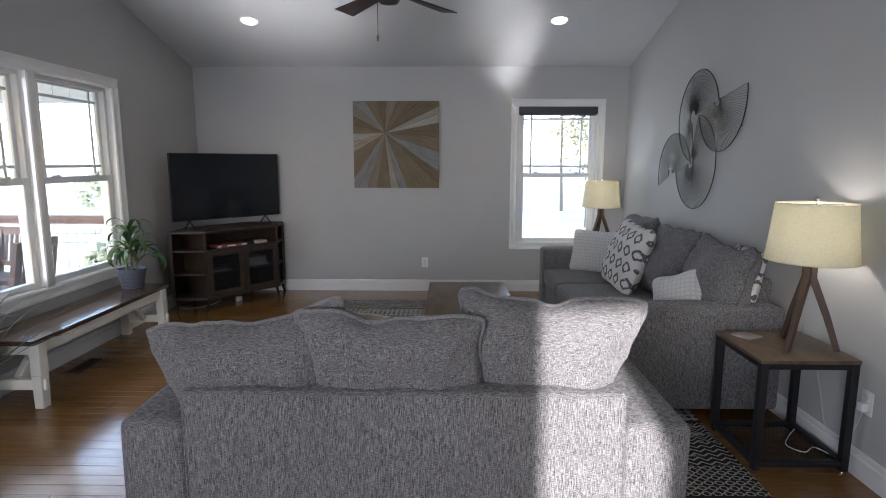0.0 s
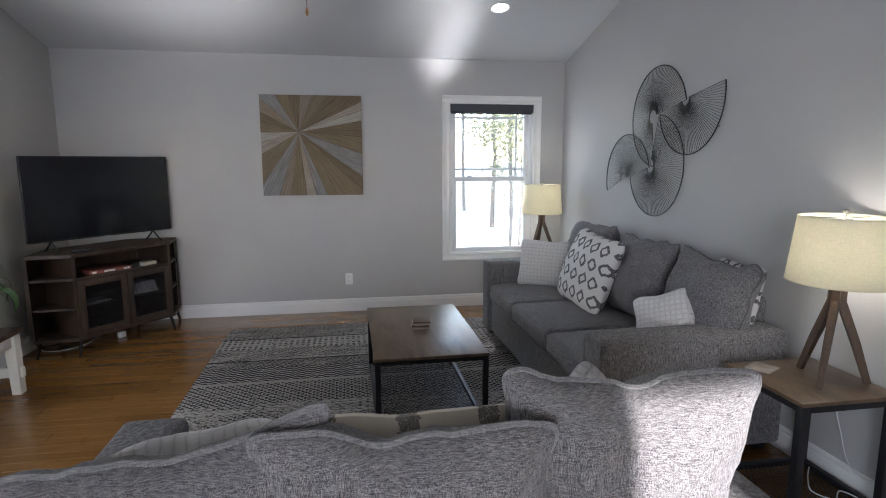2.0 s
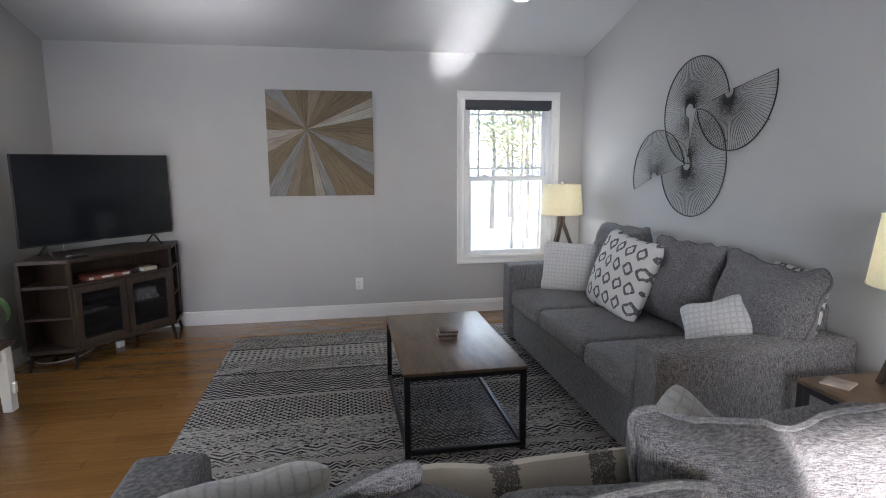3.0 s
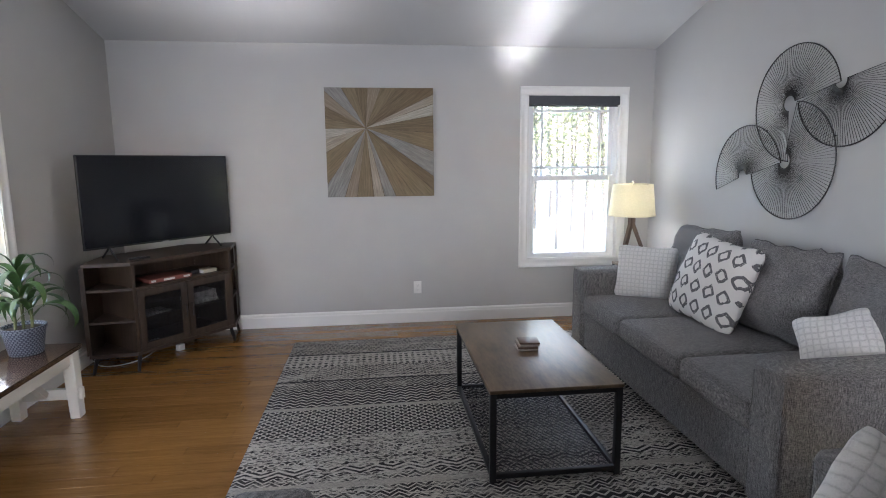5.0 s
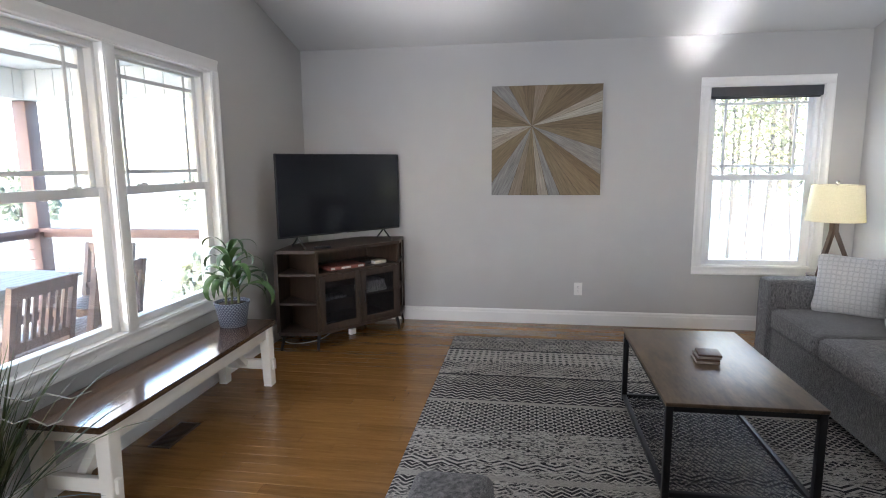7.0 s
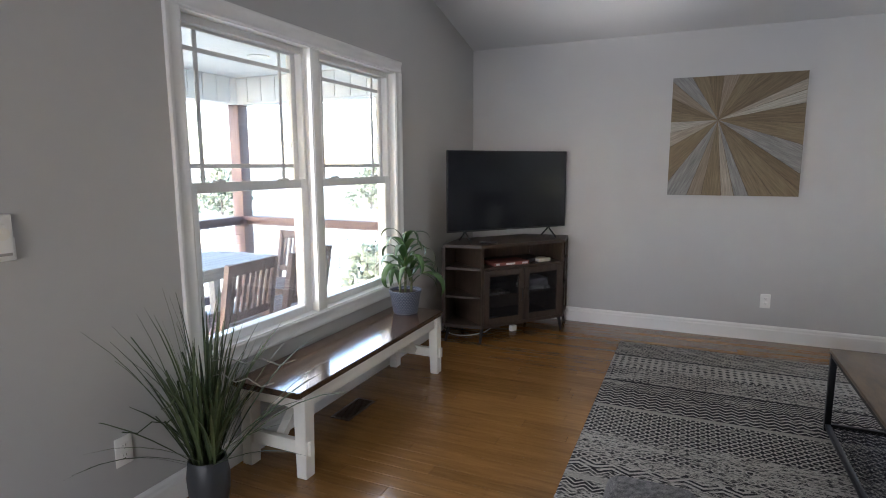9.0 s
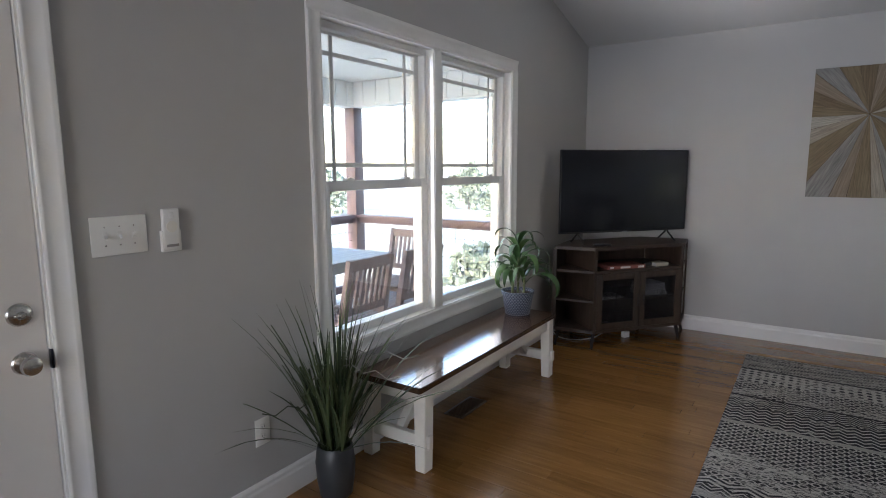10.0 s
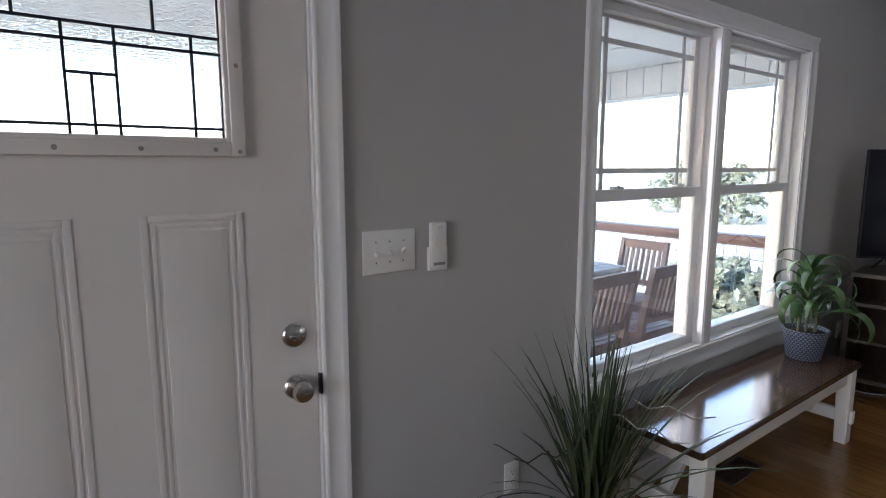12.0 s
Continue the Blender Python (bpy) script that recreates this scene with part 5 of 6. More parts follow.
def basket_material():
    m, t, b = nodes("woven_blue_pot")
    vec = place(t, (1, 1, 1), True)
    sep = t.nodes.new("ShaderNodeSeparateXYZ")
    link(t, vec, sep.inputs[0])
    a = calc(t, 'ARCTAN2', sep.outputs[1], sep.outputs[0])
    row = calc(t, 'FLOOR', calc(t, 'DIVIDE', sep.outputs[2], 0.012))
    u = calc(t, 'FRACT', calc(t, 'ADD', calc(t, 'MULTIPLY', a, 5.0), calc(t, 'MULTIPLY', calc(t, 'MODULO', row, 2.0), 0.5)))
    w = calc(t, 'FRACT', calc(t, 'DIVIDE', sep.outputs[2], 0.012))
    k = calc(t, 'MULTIPLY', calc(t, 'GREATER_THAN', calc(t, 'ABSOLUTE', calc(t, 'SUBTRACT', u, 0.5)), 0.2), calc(t, 'GREATER_THAN', w, 0.3))
    link(t, mixc(t, k, (0.045, 0.055, 0.085), (0.20, 0.22, 0.265)), b.inputs["Base Color"])
    b.inputs["Roughness"].default_value = 0.5
    bump(t, b, k, 0.6, 0.003)
    return m


SOIL = plain("potting_soil", (0.03, 0.02, 0.013), 0.95, 0.4, 30, 120, 0.8)
plant = thing("potted_plant", "green dracaena in a woven blue-grey pot", "plant", (-2.395, 5.405, 0.442))
bm = bmesh.new()
lathe(bm, [(0.0, 0.0), (0.080, 0.0), (0.085, 0.006), (0.108, 0.145), (0.113, 0.147), (0.114, 0.165), (0.106, 0.165), (0.101, 0.142), (0.0, 0.140)], 32)
part("pot", bm, basket_material(), plant, "woven-pattern blue-grey pot")
bm = bmesh.new()
lathe(bm, [(0.0, 0.147), (0.05, 0.149), (0.101, 0.144)], 20)
part("soil", bm, SOIL, plant)
STEM = leaf_green("stem_green", (0.06, 0.08, 0.03), (0.12, 0.13, 0.05), 0.6)
for x, y, h, n in ((0.0, 0.0, 0.33, 19), (0.035, 0.02, 0.16, 7), (-0.03, -0.025, 0.10, 5)):
    bm = bmesh.new()
    tube(bm, [(x, y, 0.12), (x + 0.004, y, 0.14 + h * 0.5), (x, y + 0.004, 0.14 + h)], 0.009, 7)
    part("stem", bm, STEM, plant)
    for k in range(n):
        bm = bmesh.new()
        u = k / n
        a = k * 2.4 + rg.uniform(-0.3, 0.3)
        # the lower leaves spread and hang, the upper ones stand and fold over
        blade_leaf(bm, (x, y, 0.15 + h * (0.35 + 0.65 * u)), a, rg.uniform(0.34, 0.45) * (1 - 0.28 * u), rg.uniform(0.036, 0.052), 0.85 + 0.60 * u + rg.uniform(-0.1, 0.15), rg.uniform(3.4, 4.5), 0.22, 12, rg.uniform(-0.6, 0.6))
        part("leaf", bm, DRAC, plant)

grass = thing("artificial_grass_plant", "tall dark green grass in a charcoal pot", "plant", (-2.42, 3.64, 0))
bm = bmesh.new()
lathe(bm, [(0.0, 0.0), (0.064, 0.0), (0.072, 0.01), (0.084, 0.09), (0.088, 0.16), (0.078, 0.235), (0.074, 0.24), (0.070, 0.235), (0.076, 0.18), (0.0, 0.17)], 32)
part("pot", bm, plain("charcoal_pot", (0.03, 0.033, 0.036), 0.45, 0.15, 8, 90, 0.2), grass, "charcoal ceramic pot")
for k in range(150):
    a = rg.uniform(0, 2 * math.pi)
    r = 0.065 * math.sqrt(rg.random())
    ln = rg.uniform(0.35, 0.80)
    lean = rg.uniform(0.0, 0.42) + (rg.uniform(0.2, 0.8) if rg.random() < 0.22 else 0)
    r *= 0.8
    bm = bmesh.new()
    blade_leaf(bm, (r * math.cos(a), r * math.sin(a), 0.19), a + rg.uniform(-2.0, 2.0), ln * (1 - 0.3 * max(0, lean - 0.5)), rg.uniform(0.007, 0.017), math.pi / 2 - lean, rg.uniform(0.05, 0.6) + lean * 0.6, 0.3, 6, rg.uniform(-0.6, 0.6))
    part("grass_blade", bm, GRASS, grass, "", False)
# a few kinked stems that stick out, some pale
for a, z, ln, mat_ in ((-1.1, 0.62, 0.40, GRASS), (0.45, 0.66, 0.42, GRASS_PALE), (0.15, 0.60, 0.36, GRASS_PALE), (-2.0, 0.45, 0.32, GRASS)):
    bm = bmesh.new()
    d = Vector((math.cos(a), math.sin(a), 0))
    pts = [Vector((0, 0, 0.3)), Vector((0, 0, z)) + d * 0.04]
    for k in range(1, 6):
        pts.append(Vector((0, 0, z + (0.022 if k % 2 else -0.004) - 0.004 * k)) + d * (0.04 + ln * k / 6))
    tube(bm, pts, 0.0026, 5)
    part("kinked_stem", bm, mat_, grass)

# ---- small things ----
COASTER = wood("coaster_wood", (0.05, 0.025, 0.014), (0.17, 0.095, 0.055), 0.45, (20, 3, 20), 3)
MARBLE = plain("coaster_marble", (0.34, 0.29, 0.25), 0.5, 0.3, 12)
for k in range(4):
    bm = bmesh.new()
    rbox(bm, -0.056, 0.056, -0.056, 0.056, 0, 0.011, 0.003)
    ob = part("coaster", bm, COASTER if k % 2 else MARBLE)
    ob.matrix_world = pose(0.455 + rg.uniform(-0.008, 0.008), 4.985, 0.475 + 0.0125 * k, 0, 0, rg.uniform(-16, 10))
    tagged(ob, "square brown stone coaster in a small stack", "coaster", "coasters on the coffee table")
bm = bmesh.new()
rbox(bm, -0.055, 0.055, -0.055, 0.055, 0, 0.009, 0.003)
ob = part("coaster", bm, MARBLE)
ob.matrix_world = pose(1.895, 3.705, 0.578, 0, 0, 28)
tagged(ob, "square slate and wood coaster on the end table", "coaster")

SW = Matrix.Translation((TVX, TVY, 0)) @ pose(0, 0, 0, 0, 0, TVA)


def flat_thing(name, label, category, size, at, rz, material, page=None):
    root = thing(name, label, category)
    root.matrix_world = SW @ pose(*at, 0, 0, rz)
    a, b, h = size[0] / 2, size[1] / 2, size[2]
    bm = bmesh.new()
    if page:
        rbox(bm, -a, a, -b, b, 0, 0.003, 0.001)
        rbox(bm, -a, a, -b, b, h - 0.003, h, 0.001)
        rbox(bm, -a, a, -b, -b + 0.003, 0.003, h - 0.003, 0.001)
        part("cover", bm, material, root)
        bm = bmesh.new()
        box(bm, -a + 0.004, a - 0.004, -b + 0.004, b - 0.004, 0.0032, h - 0.0032)
        part("pages", bm, page, root, "", False)
    else:
        rbox(bm, -a, a, -b, b, 0, h, 0.003)
        part("body", bm, material, root)
    return root


PAPER = plain("paper", (0.72, 0.70, 0.65), 0.8, 0.05, 30, 200, 0.1, stretch=(1, 1, 10))
RED = plain("red_card", (0.22, 0.07, 0.05), 0.5, 0.3, 12, 90, 0.1)
game = flat_thing("board_game", "flat red game box on the open shelf", "game box", (0.34, 0.20, 0.030), (-0.10, 0.13, 0.630), -3, RED)
for x0, x1 in ((-0.155, -0.12), (-0.06, 0.03), (0.10, 0.155)):
    bm = bmesh.new()
    box(bm, x0, x1, -0.1015, -0.1002, 0.007, 0.023)
    part("spine_print", bm, PAPER, game, "pale printed bar", False)
flat_thing("book", "small pale book lying beside the game box", "book", (0.13, 0.10, 0.028), (0.25, 0.10, 0.630), 4, plain("cream_cover", (0.6, 0.55, 0.42), 0.6), PAPER)
flat_thing("game_controller", "small black gadget on the open shelf", "gadget", (0.12, 0.08, 0.03), (0.14, 0.13, 0.630), 15, TVBODY)
for k in range(4):
    flat_thing("book", "pale book in a stack behind the mesh door", "book", (0.24 - 0.01 * k, 0.17, 0.024), (0.20 + rg.uniform(-0.01, 0.01), 0.15, 0.386 + 0.0245 * k), rg.uniform(-5, 5), plain("book_cover", (0.72 - 0.07 * k, 0.71 - 0.07 * k, 0.69 - 0.05 * k), 0.5, 0.3, 25), PAPER)
for k in range(3):
    flat_thing("magazine", "thin magazine behind the mesh door", "magazine", (0.22, 0.16, 0.006), (-0.22 + rg.uniform(-0.02, 0.02), 0.13, 0.386 + 0.0065 * k), rg.uniform(-12, 12), plain("magazine_cover", (0.4, 0.4, 0.4), 0.4, 0.3, 30))
flat_thing("magazine", "thin magazine on the stand's floor", "magazine", (0.2, 0.15, 0.006), (-0.24, 0.12, 0.150), 10, bpy.data.materials["magazine_cover"])
rc = thing("remote_control", "slim black remote on the stand", "remote control", (0, 0, 0))
rc.matrix_world = SW @ pose(-0.30, 0.10, 0.82, 0, 0, -18)
bm = bmesh.new()
rbox(bm, -0.07, 0.07, -0.02, 0.02, 0, 0.016, 0.006, 1, 3)
part("body", bm, TVBODY, rc)
for k in range(5):
    bm = bmesh.new()
    cyl(bm, (-0.05 + k * 0.022, 0, 0.0155), (-0.05 + k * 0.022, 0, 0.0175), 0.005, 0.0045, 10)
    part("button", bm, bpy.data.materials["plate_grey"], rc)


def cable(label, pts, r, material, parent=None):
    """A loose cable through a few bends, rounded off."""
    P = [Vector(p) for p in pts]
    P = [P[0]] + P + [P[-1]]
    out = []
    for i in range(1, len(P) - 2):
        for k in range(6):
            u = k / 6
            a, b, c, d = P[i - 1:i + 3]
            out.append(0.5 * ((2 * b) + (c - a) * u + (2 * a - 5 * b + 4 * c - d) * u * u + (3 * b - a - 3 * c + d) * u ** 3))
    out.append(P[-2])
    bm = bmesh.new()
    tube(bm, out, r, 6)
    ob = part("cable", bm, material)
    return tagged(ob, label, "cable")


WHITE_CORD = plain("white_cord", (0.62, 0.62, 0.60), 0.5)
BLACK_CORD = plain("black_cord", (0.015, 0.015, 0.015), 0.5)
cable("white cable on the floor below the tv stand", [(-2.585, 6.50, 0.02), (-2.50, 6.40, 0.007), (-2.40, 6.36, 0.007), (-2.30, 6.40, 0.007), (-2.22, 6.52, 0.007), (-2.2, 6.7, 0.007)], 0.005, WHITE_CORD)
cable("black cable hanging from the outlet by the tv stand", [(-2.59, 6.55, 0.33), (-2.565, 6.50, 0.20), (-2.57, 6.46, 0.06), (-2.55, 6.50, 0.006), (-2.45, 6.60, 0.006)], 0.004, BLACK_CORD)
cable("white lamp cord looping to the outlet", [(2.12, 3.60, 0.70), (2.19, 3.70, 0.60), (2.255, 3.72, 0.55), (2.262, 3.62, 0.30), (2.255, 3.55, 0.16), (2.258, 3.45, 0.13), (2.262, 3.36, 0.22), (2.266, 3.315, 0.355)], 0.002, WHITE_CORD)
cable("braided cord coiled on the lower shelf", [(2.20, 3.70, 0.055), (2.12, 3.62, 0.054), (2.05, 3.52, 0.054), (2.10, 3.45, 0.054), (2.18, 3.50, 0.054), (2.22, 3.40, 0.055)], 0.0028, WHITE_CORD)
pl = thing("power_plug", "white plug in the wall outlet", "plug", (WALL_R - 0.0095, 3.315, 0.36), 90)
bm = bmesh.new()
rbox(bm, -0.018, 0.018, 0, 0.03, -0.02, 0.02, 0.005, 1, 2)
part("plug_body", bm, PLASTIC, pl)
sb = thing("power_adapter", "small white box on the floor below the stand", "adapter")
sb.matrix_world = SW @ pose(0.03, 0.20, 0.0, 0, 0, 10)
bm = bmesh.new()
rbox(bm, -0.03, 0.03, -0.02, 0.02, 0, 0.05, 0.005, 1, 2)
part("adapter_body", bm, PLASTIC, sb)

# ---- the porch outside ----
DECK_Z, OUT = -0.03, WALL_L - 0.15
PX, PY = -5.08, 6.72          # the outer corner post
DECKING = wood("weathered_decking", (0.20, 0.20, 0.21), (0.38, 0.385, 0.40), 0.7, (14, 1.0, 14), 2.5, 0.0, 0.3, 0.3)
# rail and patio woods: veiling glare put into the colour as a paler mauve-grey
REDWOOD = wood("stained_rail_wood", (0.088, 0.056, 0.058), (0.18, 0.118, 0.12), 0.6, (14, 14, 2), 2.5)
TEAK = wood("teak", (0.10, 0.073, 0.071), (0.225, 0.168, 0.16), 0.6, (10, 10, 3), 3)
TEAK_GREY = wood("weathered_teak", (0.26, 0.255, 0.25), (0.46, 0.45, 0.44), 0.65, (10, 1.5, 10), 3)
bm = bmesh.new()
for y in (-1.5, 1.2, 3.9, 6.6):
    box(bm, PX, OUT, y - 0.02, y + 0.02, DECK_Z - 0.22, DECK_Z - 0.026)
deck = tagged(part("porch_deck", bm, REDWOOD, None, "", False), "grey weathered board porch deck", "deck", "", "structure")
bm = bmesh.new()
x = OUT - 0.002
rbox(bm, -0.138, 0.0, -2.0, PY + 0.08, -0.025, 0.0, 0.003)
board = finish("deck_board", bm, DECKING)
while x > PX - 0.05:
    ob = new("deck_board", board)
    ob.parent, ob.location = deck, (x, 0, DECK_Z)
    x -= 0.143


def rail_post(x, y, z1, w, name, label):
    bm = bmesh.new()
    rbox(bm, x - w / 2, x + w / 2, y - w / 2, y + w / 2, DECK_Z, z1, 0.006)
    return tagged(part(name, bm, REDWOOD), label, "post", "", "structure")


for y in (PY, 3.6, 0.4):
    rail_post(PX, y, 2.10, 0.14, "porch_post", "reddish stained square porch post")
rail_post(OUT - 0.08, PY, 2.10, 0.12, "porch_post", "reddish stained square porch post")


def railing(p, q, label):
    p, q = Vector((*p, 0)), Vector((*q, 0))
    root = thing("porch_railing", label, "railing", (0, 0, 0), 0, "porch railings")
    d = (q - p).normalized()
    for name, z, w, h in (("top_rail", 0.91, 0.13, 0.036), ("upper_bar", 0.865, 0.04, 0.05), ("bottom_bar", 0.10, 0.04, 0.08)):
        bm = bmesh.new()
        beam(bm, p + Vector((0, 0, z)), q + Vector((0, 0, z)), w, h)
        part(name, bm, REDWOOD, root, "", False)
    bm = bmesh.new()
    n = int((q - p).length / 0.105)
    for k in range(1, n):
        c = p + d * ((q - p).length * k / n)
        cyl(bm, c + Vector((0, 0, 0.14)), c + Vector((0, 0, 0.84)), 0.0026, 0.0026, 5, False)
    for k in range(8):
        z = Vector((0, 0, 0.15 + k * 0.097))
        cyl(bm, p + z, q + z, 0.0026, 0.0026, 5, False)
    part("wire_mesh", bm, plain("galvanised_wire", (0.35, 0.36, 0.36), 0.5, 0.1, 10, 60, 0, 0.6) if "galvanised_wire" not in bpy.data.materials else bpy.data.materials["galvanised_wire"], root, "square welded wire mesh")


railing((PX + 0.07, PY), (OUT - 0.14, PY), "stained porch railing with wire mesh at the end")
railing((PX, PY - 0.07), (PX, 3.67), "stained porch railing with wire mesh along the front")
railing((PX, 3.53), (PX, 0.47), "stained porch railing with wire mesh along the front")
# boxed white beam with upright grooves, and the porch ceiling
SOFFIT = plain("white_soffit", (0.80, 0.80, 0.79), 0.5, 0.03, 3, 80, 0.05)
for a, b, c, d, run in ((PX - 0.10, PX + 0.10, -2.0, PY + 0.10, 'y'), (PX + 0.10, OUT, PY - 0.10, PY + 0.10, 'x')):
    bm = bmesh.new()
    box(bm, a, b, c, d, 2.10, 2.36)
    fascia = structure("porch_beam", bm, SOFFIT, "white boxed porch beam with grooved cladding", "beam")
    lo, hi = (c, d) if run == 'y' else (a, b)
    k = lo + 0.06
    bm = bmesh.new()
    if run == 'y':
        rbox(bm, 0.0, 0.012, -0.085, 0.085, 2.115, 2.355, 0.004)
    else:
        rbox(bm, -0.085, 0.085, -0.012, 0.0, 2.115, 2.355, 0.004)
    me = finish("cladding_panel", bm, SOFFIT)
    while k < hi:
        ob = new("cladding_panel", me)
        ob.parent = fascia
        ob.location = (b, k, 0) if run == 'y' else (k, c, 0)
        k += 0.178
bm = bmesh.new()
box(bm, PX - 0.3, OUT, -2.2, PY + 0.3, 2.361, 2.46)
structure("porch_ceiling", bm, SOFFIT, "white boarded porch ceiling", "ceiling")
pl = thing("porch_light", "round white porch ceiling light", "ceiling light", (-3.95, 5.8, 2.361))
bm = bmesh.new()
lathe(bm, [(0.09, 0.0), (0.09, -0.008), (0.07, -0.012), (0.0, -0.012)], 24)
part("trim_ring", bm, TRIM, pl)


# ---- porch table and chairs ----
def patio_chair(m):
    root = thing("patio_chair", "slatted teak patio chair without arms", "chair", (0, 0, 0), 0, "chairs round the patio table")
    root.matrix_world = m
    # sits facing +y
    for x in (-0.21, 0.21):
        bm = bmesh.new()
        beam(bm, (x, 0.20, 0.0), (x, 0.20, 0.41), 0.04, 0.045, (0, 1, 0))
        part("front_leg", bm, TEAK, root, "", False)
        bm = bmesh.new()
        beam(bm, (x, -0.22, 0.0), (x, -0.20, 0.43), 0.04, 0.05, (0, 1, 0))
        beam(bm, (x, -0.20, 0.43), (x, -0.29, 0.88), 0.04, 0.05, (0, 1, 0), 0.035, 0.035)
        part("back_post", bm, TEAK, root, "", False)
        bm = bmesh.new()
        rbox(bm, x - 0.014, x + 0.014, -0.19, 0.19, 0.355, 0.415, 0.003)
        part("side_rail", bm, TEAK, root)
    for y in (-0.20, 0.20):
        bm = bmesh.new()
        rbox(bm, -0.19, 0.19, y - 0.014, y + 0.014, 0.355, 0.415, 0.003)
        part("end_rail", bm, TEAK, root)
    for k in range(9):
        bm = bmesh.new()
        y = -0.195 + k * 0.052
        rbox(bm, -0.225, 0.225, y - 0.021, y + 0.021, 0.416, 0.432, 0.003)
        part("seat_slat", bm, TEAK, root)
    for z, y in ((0.84, -0.283), (0.52, -0.218)):
        bm = bmesh.new()
        beam(bm, (-0.20, y, z), (0.20, y, z), 0.026, 0.075 if z > 0.6 else 0.05)
        part("back_rail", bm, TEAK, root, "", False)
    for k in range(7):
        bm = bmesh.new()
        x = -0.156 + k * 0.052
        beam(bm, (x, -0.222, 0.54), (x, -0.278, 0.81), 0.026, 0.014, (0, 1, 0))
        part("back_slat", bm, TEAK, root, "", False)
    return root


first = patio_chair(pose(-3.50, 4.82, DECK_Z, 0, 0, 90))
copy_thing(first, pose(-3.47, 5.41, DECK_Z, 0, 0, 88))
copy_thing(first, pose(-4.02, 6.05, DECK_Z, 0, 0, 180))
copy_thing(first, pose(-4.95, 4.9, DECK_Z, 0, 0, -92))
table = thing("patio_table", "grey weathered slatted wooden patio table", "table", (-4.15, 4.95, DECK_Z))
bm = bmesh.new()
rbox(bm, -0.36, 0.36, -0.80, -0.73, 0.715, 0.745, 0.004)
rbox(bm, -0.36, 0.36, 0.73, 0.80, 0.715, 0.745, 0.004)
part("end_board", bm, TEAK_GREY, table)
for k in range(9):
    bm = bmesh.new()
    x = -0.36 + 0.04 + k * 0.08
    rbox(bm, x - 0.037, x + 0.037, -0.728, 0.728, 0.715, 0.744, 0.004)
    part("top_slat", bm, TEAK_GREY, table)
for x in (-0.29, 0.29):
    bm = bmesh.new()
    rbox(bm, x - 0.012, x + 0.012, -0.68, 0.68, 0.64, 0.714, 0.003)
    part("apron", bm, TEAK_GREY, table)
    for y in (-0.70, 0.70):
        bm = bmesh.new()
        rbox(bm, x - 0.035, x + 0.035, y - 0.035, y + 0.035, 0, 0.714, 0.004)
        part("leg", bm, TEAK_GREY, table)

# ---- ground, trees ----
bm = bmesh.new()
N, HALF = 40, 900.0
grid = {}
for i in range(N + 1):
    for j in range(N + 1):
        u, v = 2 * i / N - 1, 2 * j / N - 1
        x, y = HALF * u ** 3, HALF * v ** 3
        d = math.hypot(x, y - 3)
        z = -1.3 + 0.25 * noise.noise(Vector((x * 0.05, y * 0.05, 0))) * min(1, d / 15)
        grid[i, j] = bm.verts.new((x, y, z))
for i in range(N):
    for j in range(N):
        bm.faces.new((grid[i, j], grid[i + 1, j], grid[i + 1, j + 1], grid[i, j + 1]))
structure("ground", bm, plain("pale_dry_grass", (0.42, 0.40, 0.31), 0.95, 0.25, 0.6, 14, 0.5), "pale sunlit dry grass", "ground", True)
BARK = plain("grey_bark", (0.10, 0.092, 0.085), 0.9, 0.3, 3, 30, 0.6, 0, (1, 1, 0.2))
LEAVES = leaf_green("tree_leaf", (0.055, 0.065, 0.028), (0.12, 0.12, 0.062), 0.6)
# glare put into the leaf colour: lightened so the bushes look washed out
NEEDLES = leaf_green("evergreen_leaf", (0.11, 0.14, 0.11), (0.24, 0.27, 0.20), 0.6)


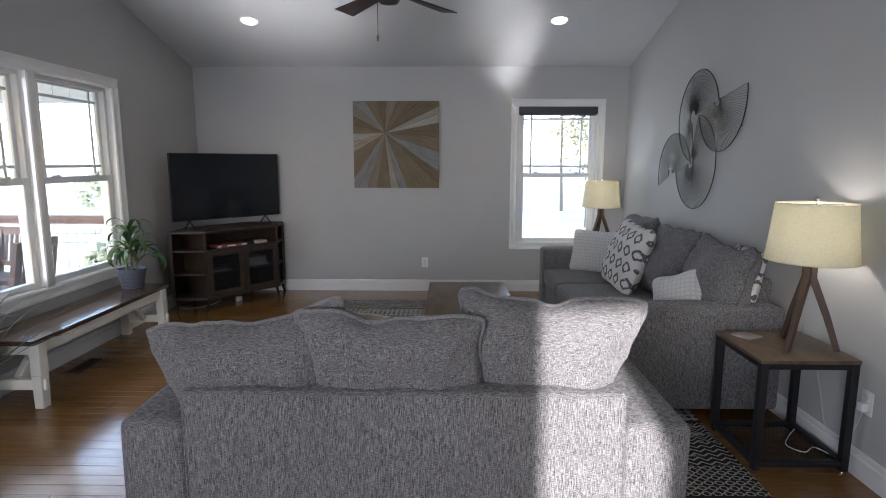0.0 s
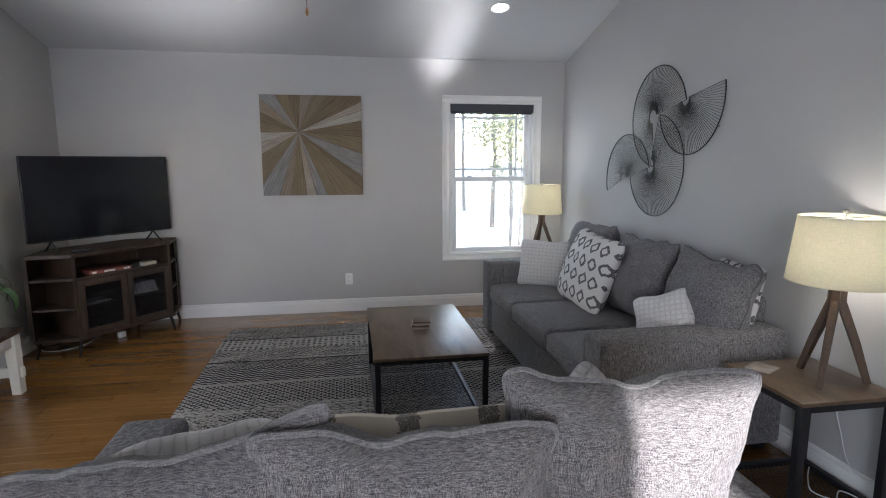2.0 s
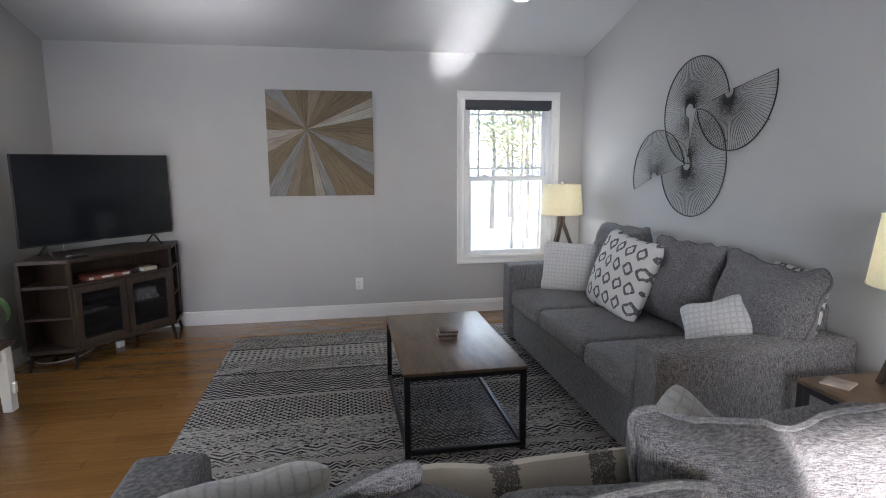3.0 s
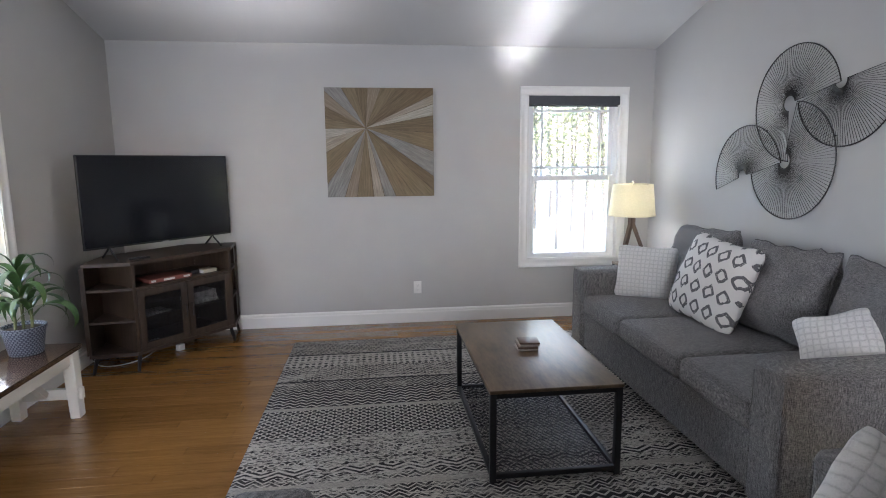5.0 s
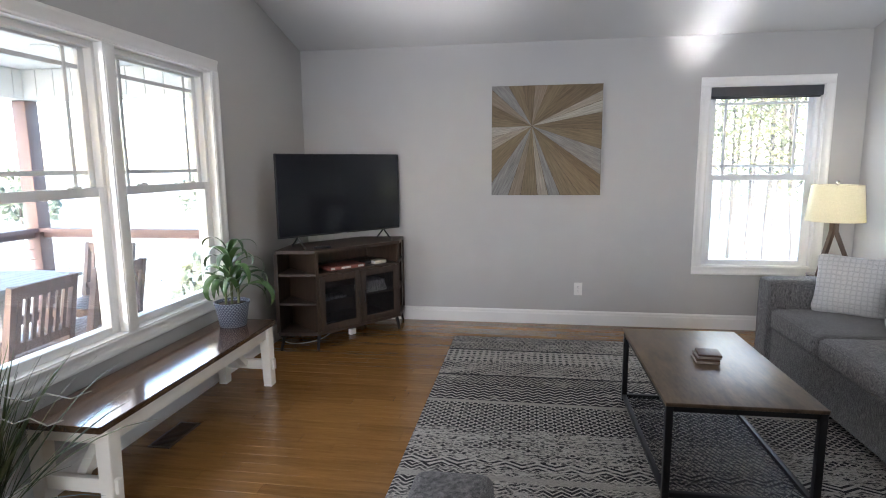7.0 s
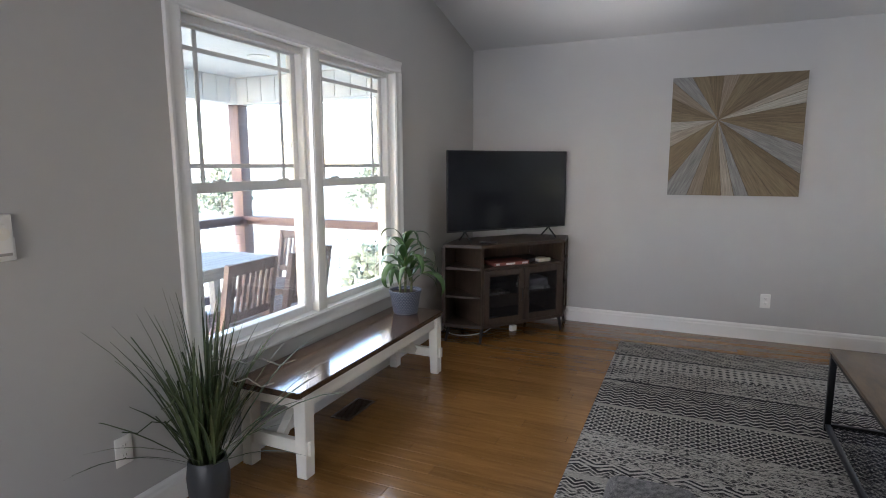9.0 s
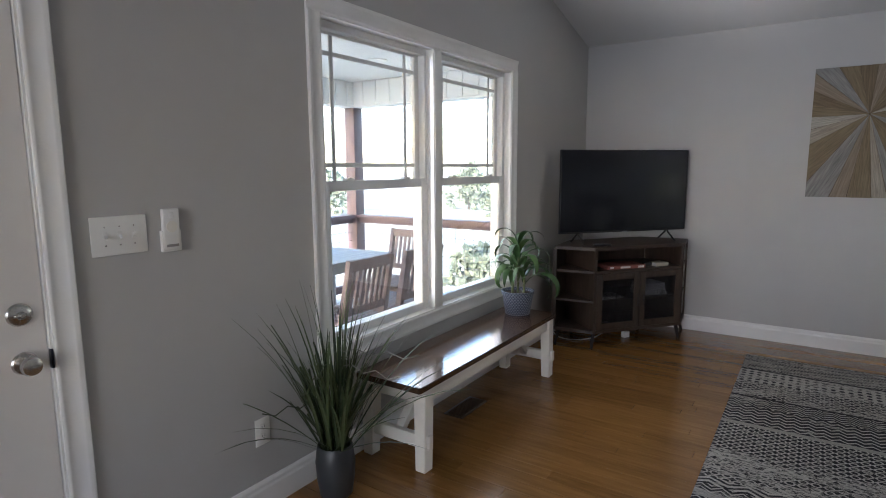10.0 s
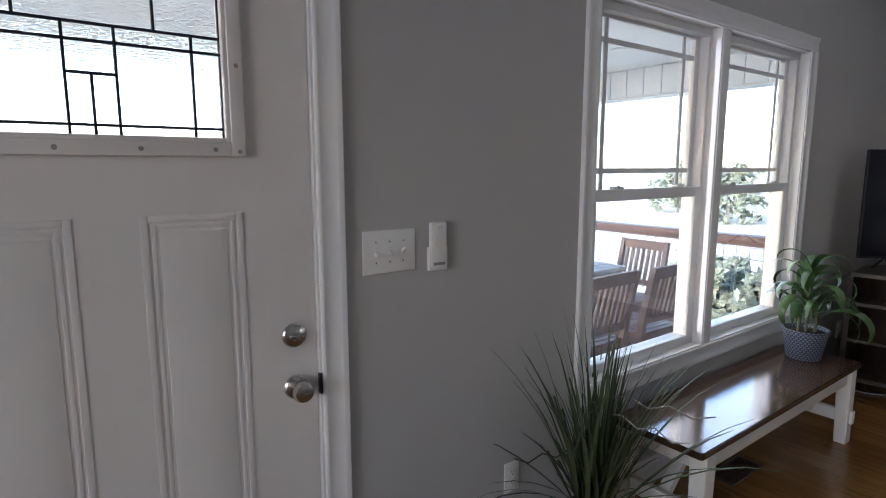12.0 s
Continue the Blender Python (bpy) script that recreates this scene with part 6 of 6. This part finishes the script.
def tree(x, y, h, r, lean, leaves, material, label, seed, low=0.3, spread=0.35, leaf=0.10, bush=False):
    rt = random.Random(seed)
    root = thing("tree", label, "tree", (x, y, -1.35))
    bm = bmesh.new()
    trunk = []
    px, py = 0.0, 0.0
    for k in range(9):
        trunk.append(Vector((px, py, h * k / 8)))
        px += lean[0] * h / 8 + rt.uniform(-0.05, 0.05) * h * 0.12
        py += lean[1] * h / 8 + rt.uniform(-0.05, 0.05) * h * 0.12
    tube(bm, trunk, r, 8, False, lambda u: 1 - 0.85 * u)
    tips = []
    for k in range(16):
        u = low + (0.97 - low) * k / 15
        i = min(7, int(u * 8))
        base = trunk[i].lerp(trunk[i + 1], u * 8 - i)
        a, ln = rt.uniform(0, 6.28), h * spread * (1.15 - u) * rt.uniform(0.6, 1.2) + 0.3
        pts = [base]
        for s in range(1, 5):
            pts.append(base + Vector((math.cos(a + 0.12 * s), math.sin(a + 0.12 * s), 0.45 + 0.1 * s)) * ln * s / 4 + Vector((rt.uniform(-.06, .06), rt.uniform(-.06, .06), rt.uniform(-.06, .06))) * ln)
        tube(bm, pts, r * 0.32 * (1.1 - u), 5, False, lambda q: 1 - 0.8 * q)
        tips += pts[1:]
        for s in (2, 3, 4):
            t2 = pts[s] + Vector((rt.uniform(-1, 1), rt.uniform(-1, 1), rt.uniform(-0.2, 0.9))) * ln * 0.35
            tube(bm, [pts[s], (pts[s] + t2) / 2 + Vector((0, 0, 0.03)), t2], r * 0.10, 4, False, lambda q: 1 - 0.7 * q)
            tips.append(t2)
    part("trunk", bm, BARK, root)
    if bush:
        for k in range(60):
            a, z = rt.uniform(0, 6.28), rt.uniform(0.05, 0.95)
            q = h * (0.25 + 0.4 * math.sin(math.pi * (0.15 + 0.8 * z)) * rt.uniform(0.5, 1.2))
            tips.append(Vector((q * math.cos(a), q * math.sin(a), h * z * rt.uniform(0.75, 1.0))))
    vs, fs = [], []
    for k in range(leaves):
        c = rt.choice(tips) + Vector((rt.gauss(0, 1), rt.gauss(0, 1), rt.gauss(0, 0.7))) * h * 0.035
        d, e = Vector((rt.uniform(-1, 1), rt.uniform(-1, 1), rt.uniform(-1, 1))).normalized(), None
        e = d.orthogonal().normalized()
        s = leaf * rt.uniform(0.5, 1.2)
        n0 = len(vs)
        vs += [c - d * s, c + e * s * 0.45 + d * s * 0.1, c + d * s, c - e * s * 0.45 + d * s * 0.1]
        fs.append((n0, n0 + 1, n0 + 2, n0 + 3))
    me = bpy.data.meshes.new("crown")
    me.from_pydata([tuple(v) for v in vs], [], fs)
    me.materials.append(material)
    crown = new("crown", me)
    crown.parent = root


for k, (x, y, h, r, lean) in enumerate(((4.05, 14.5, 7.5, 0.035, (0.02, 0)), (4.55, 13.2, 8, 0.045, (0.03, 0)), (5.0, 14.6, 9, 0.07, (-0.05, 0)), (5.6, 17.5, 10, 0.08, (-0.03, 0)), (5.2, 19.0, 9, 0.05, (0.02, 0)), (7.2, 18.5, 11, 0.09, (-0.04, 0)), (6.4, 21.0, 10, 0.06, (0, 0)),
                                         (5.9, 24.0, 12, 0.10, (0, 0)), (8.5, 22, 12, 0.10, (0, 0)), (9.6, 27, 11, 0.1, (0.02, 0)), (8.2, 29, 12, 0.1, (-0.02, 0)), (11.0, 30, 12, 0.1, (0, 0)), (6.6, 33, 12, 0.1, (0, 0)), (10.4, 34, 11, 0.1, (0, 0)))):
    tree(x, y, h, r, lean, 4800, LEAVES, "slender woodland tree with sparse yellow-green leaves", 20 + k, 0.25, 0.30, 0.065)
for k, (x, y, h) in enumerate(((-15, 30, 2.5), (-11, 33, 3.1), (-20, 34, 2.7), (-7.5, 28, 2.2), (-26, 27, 2.4), (-4.7, 11.0, 0.85), (-5.9, 11.4, 0.95))):
    tree(x, y, h, 0.08, (0, 0), 3000, NEEDLES, "low bushy evergreen beyond the porch", 60 + k, 0.08, 0.42, 0.16, True)

# ---- floor of narrow boards, laid across the room ----
bm = bmesh.new()
box(bm, WALL_L - 0.15, WALL_R + 0.15, WALL_B - 0.15, WALL_F + 0.15, -0.10, -0.008)
floor = structure("floor", bm, plain("subfloor", (0.06, 0.025, 0.01), 0.8), "warm oak strip floor with satin finish", "floor")
rng = random.Random(5)
ROW = 0.083
lengths = {}
rest = []
singles = 0
y = WALL_F
while y > WALL_B:
    x = WALL_L - rng.uniform(0, 1.0)
    while x < WALL_R:
        ln = rng.choice((0.7, 0.95, 1.2, 1.5))
        a, b = max(x, WALL_L), min(x + ln, WALL_R)
        if b - a > 0.02:
            if y > 2.2 and singles < 300 and not (y < 6.6 and y > 2.6 and a > -1.0):
                key = round(b - a, 3)
                if key not in lengths:
                    bm = bmesh.new()
                    rbox(bm, 0.0006, key - 0.0006, -ROW + 0.0006, -0.0006, -0.010, 0.0, 0.0012, 1, 1)
                    lengths[key] = finish("plank", bm, FLOOR_WOOD, False)
                ob = new("plank", lengths[key])
                ob.parent = floor
                ob.location = (a, y, rng.uniform(-0.0003, 0.0003))
                singles += 1
            else:
                rest.append((a, b, y))
        x += ln
    y -= ROW
bm = bmesh.new()
for a, b, y in rest:
    box(bm, a + 0.0006, b - 0.0006, y - ROW + 0.0006, y - 0.0006, -0.010, 0.0)
tagged(part("planks", bm, FLOOR_WOOD, floor, "", False), kind="stuff")
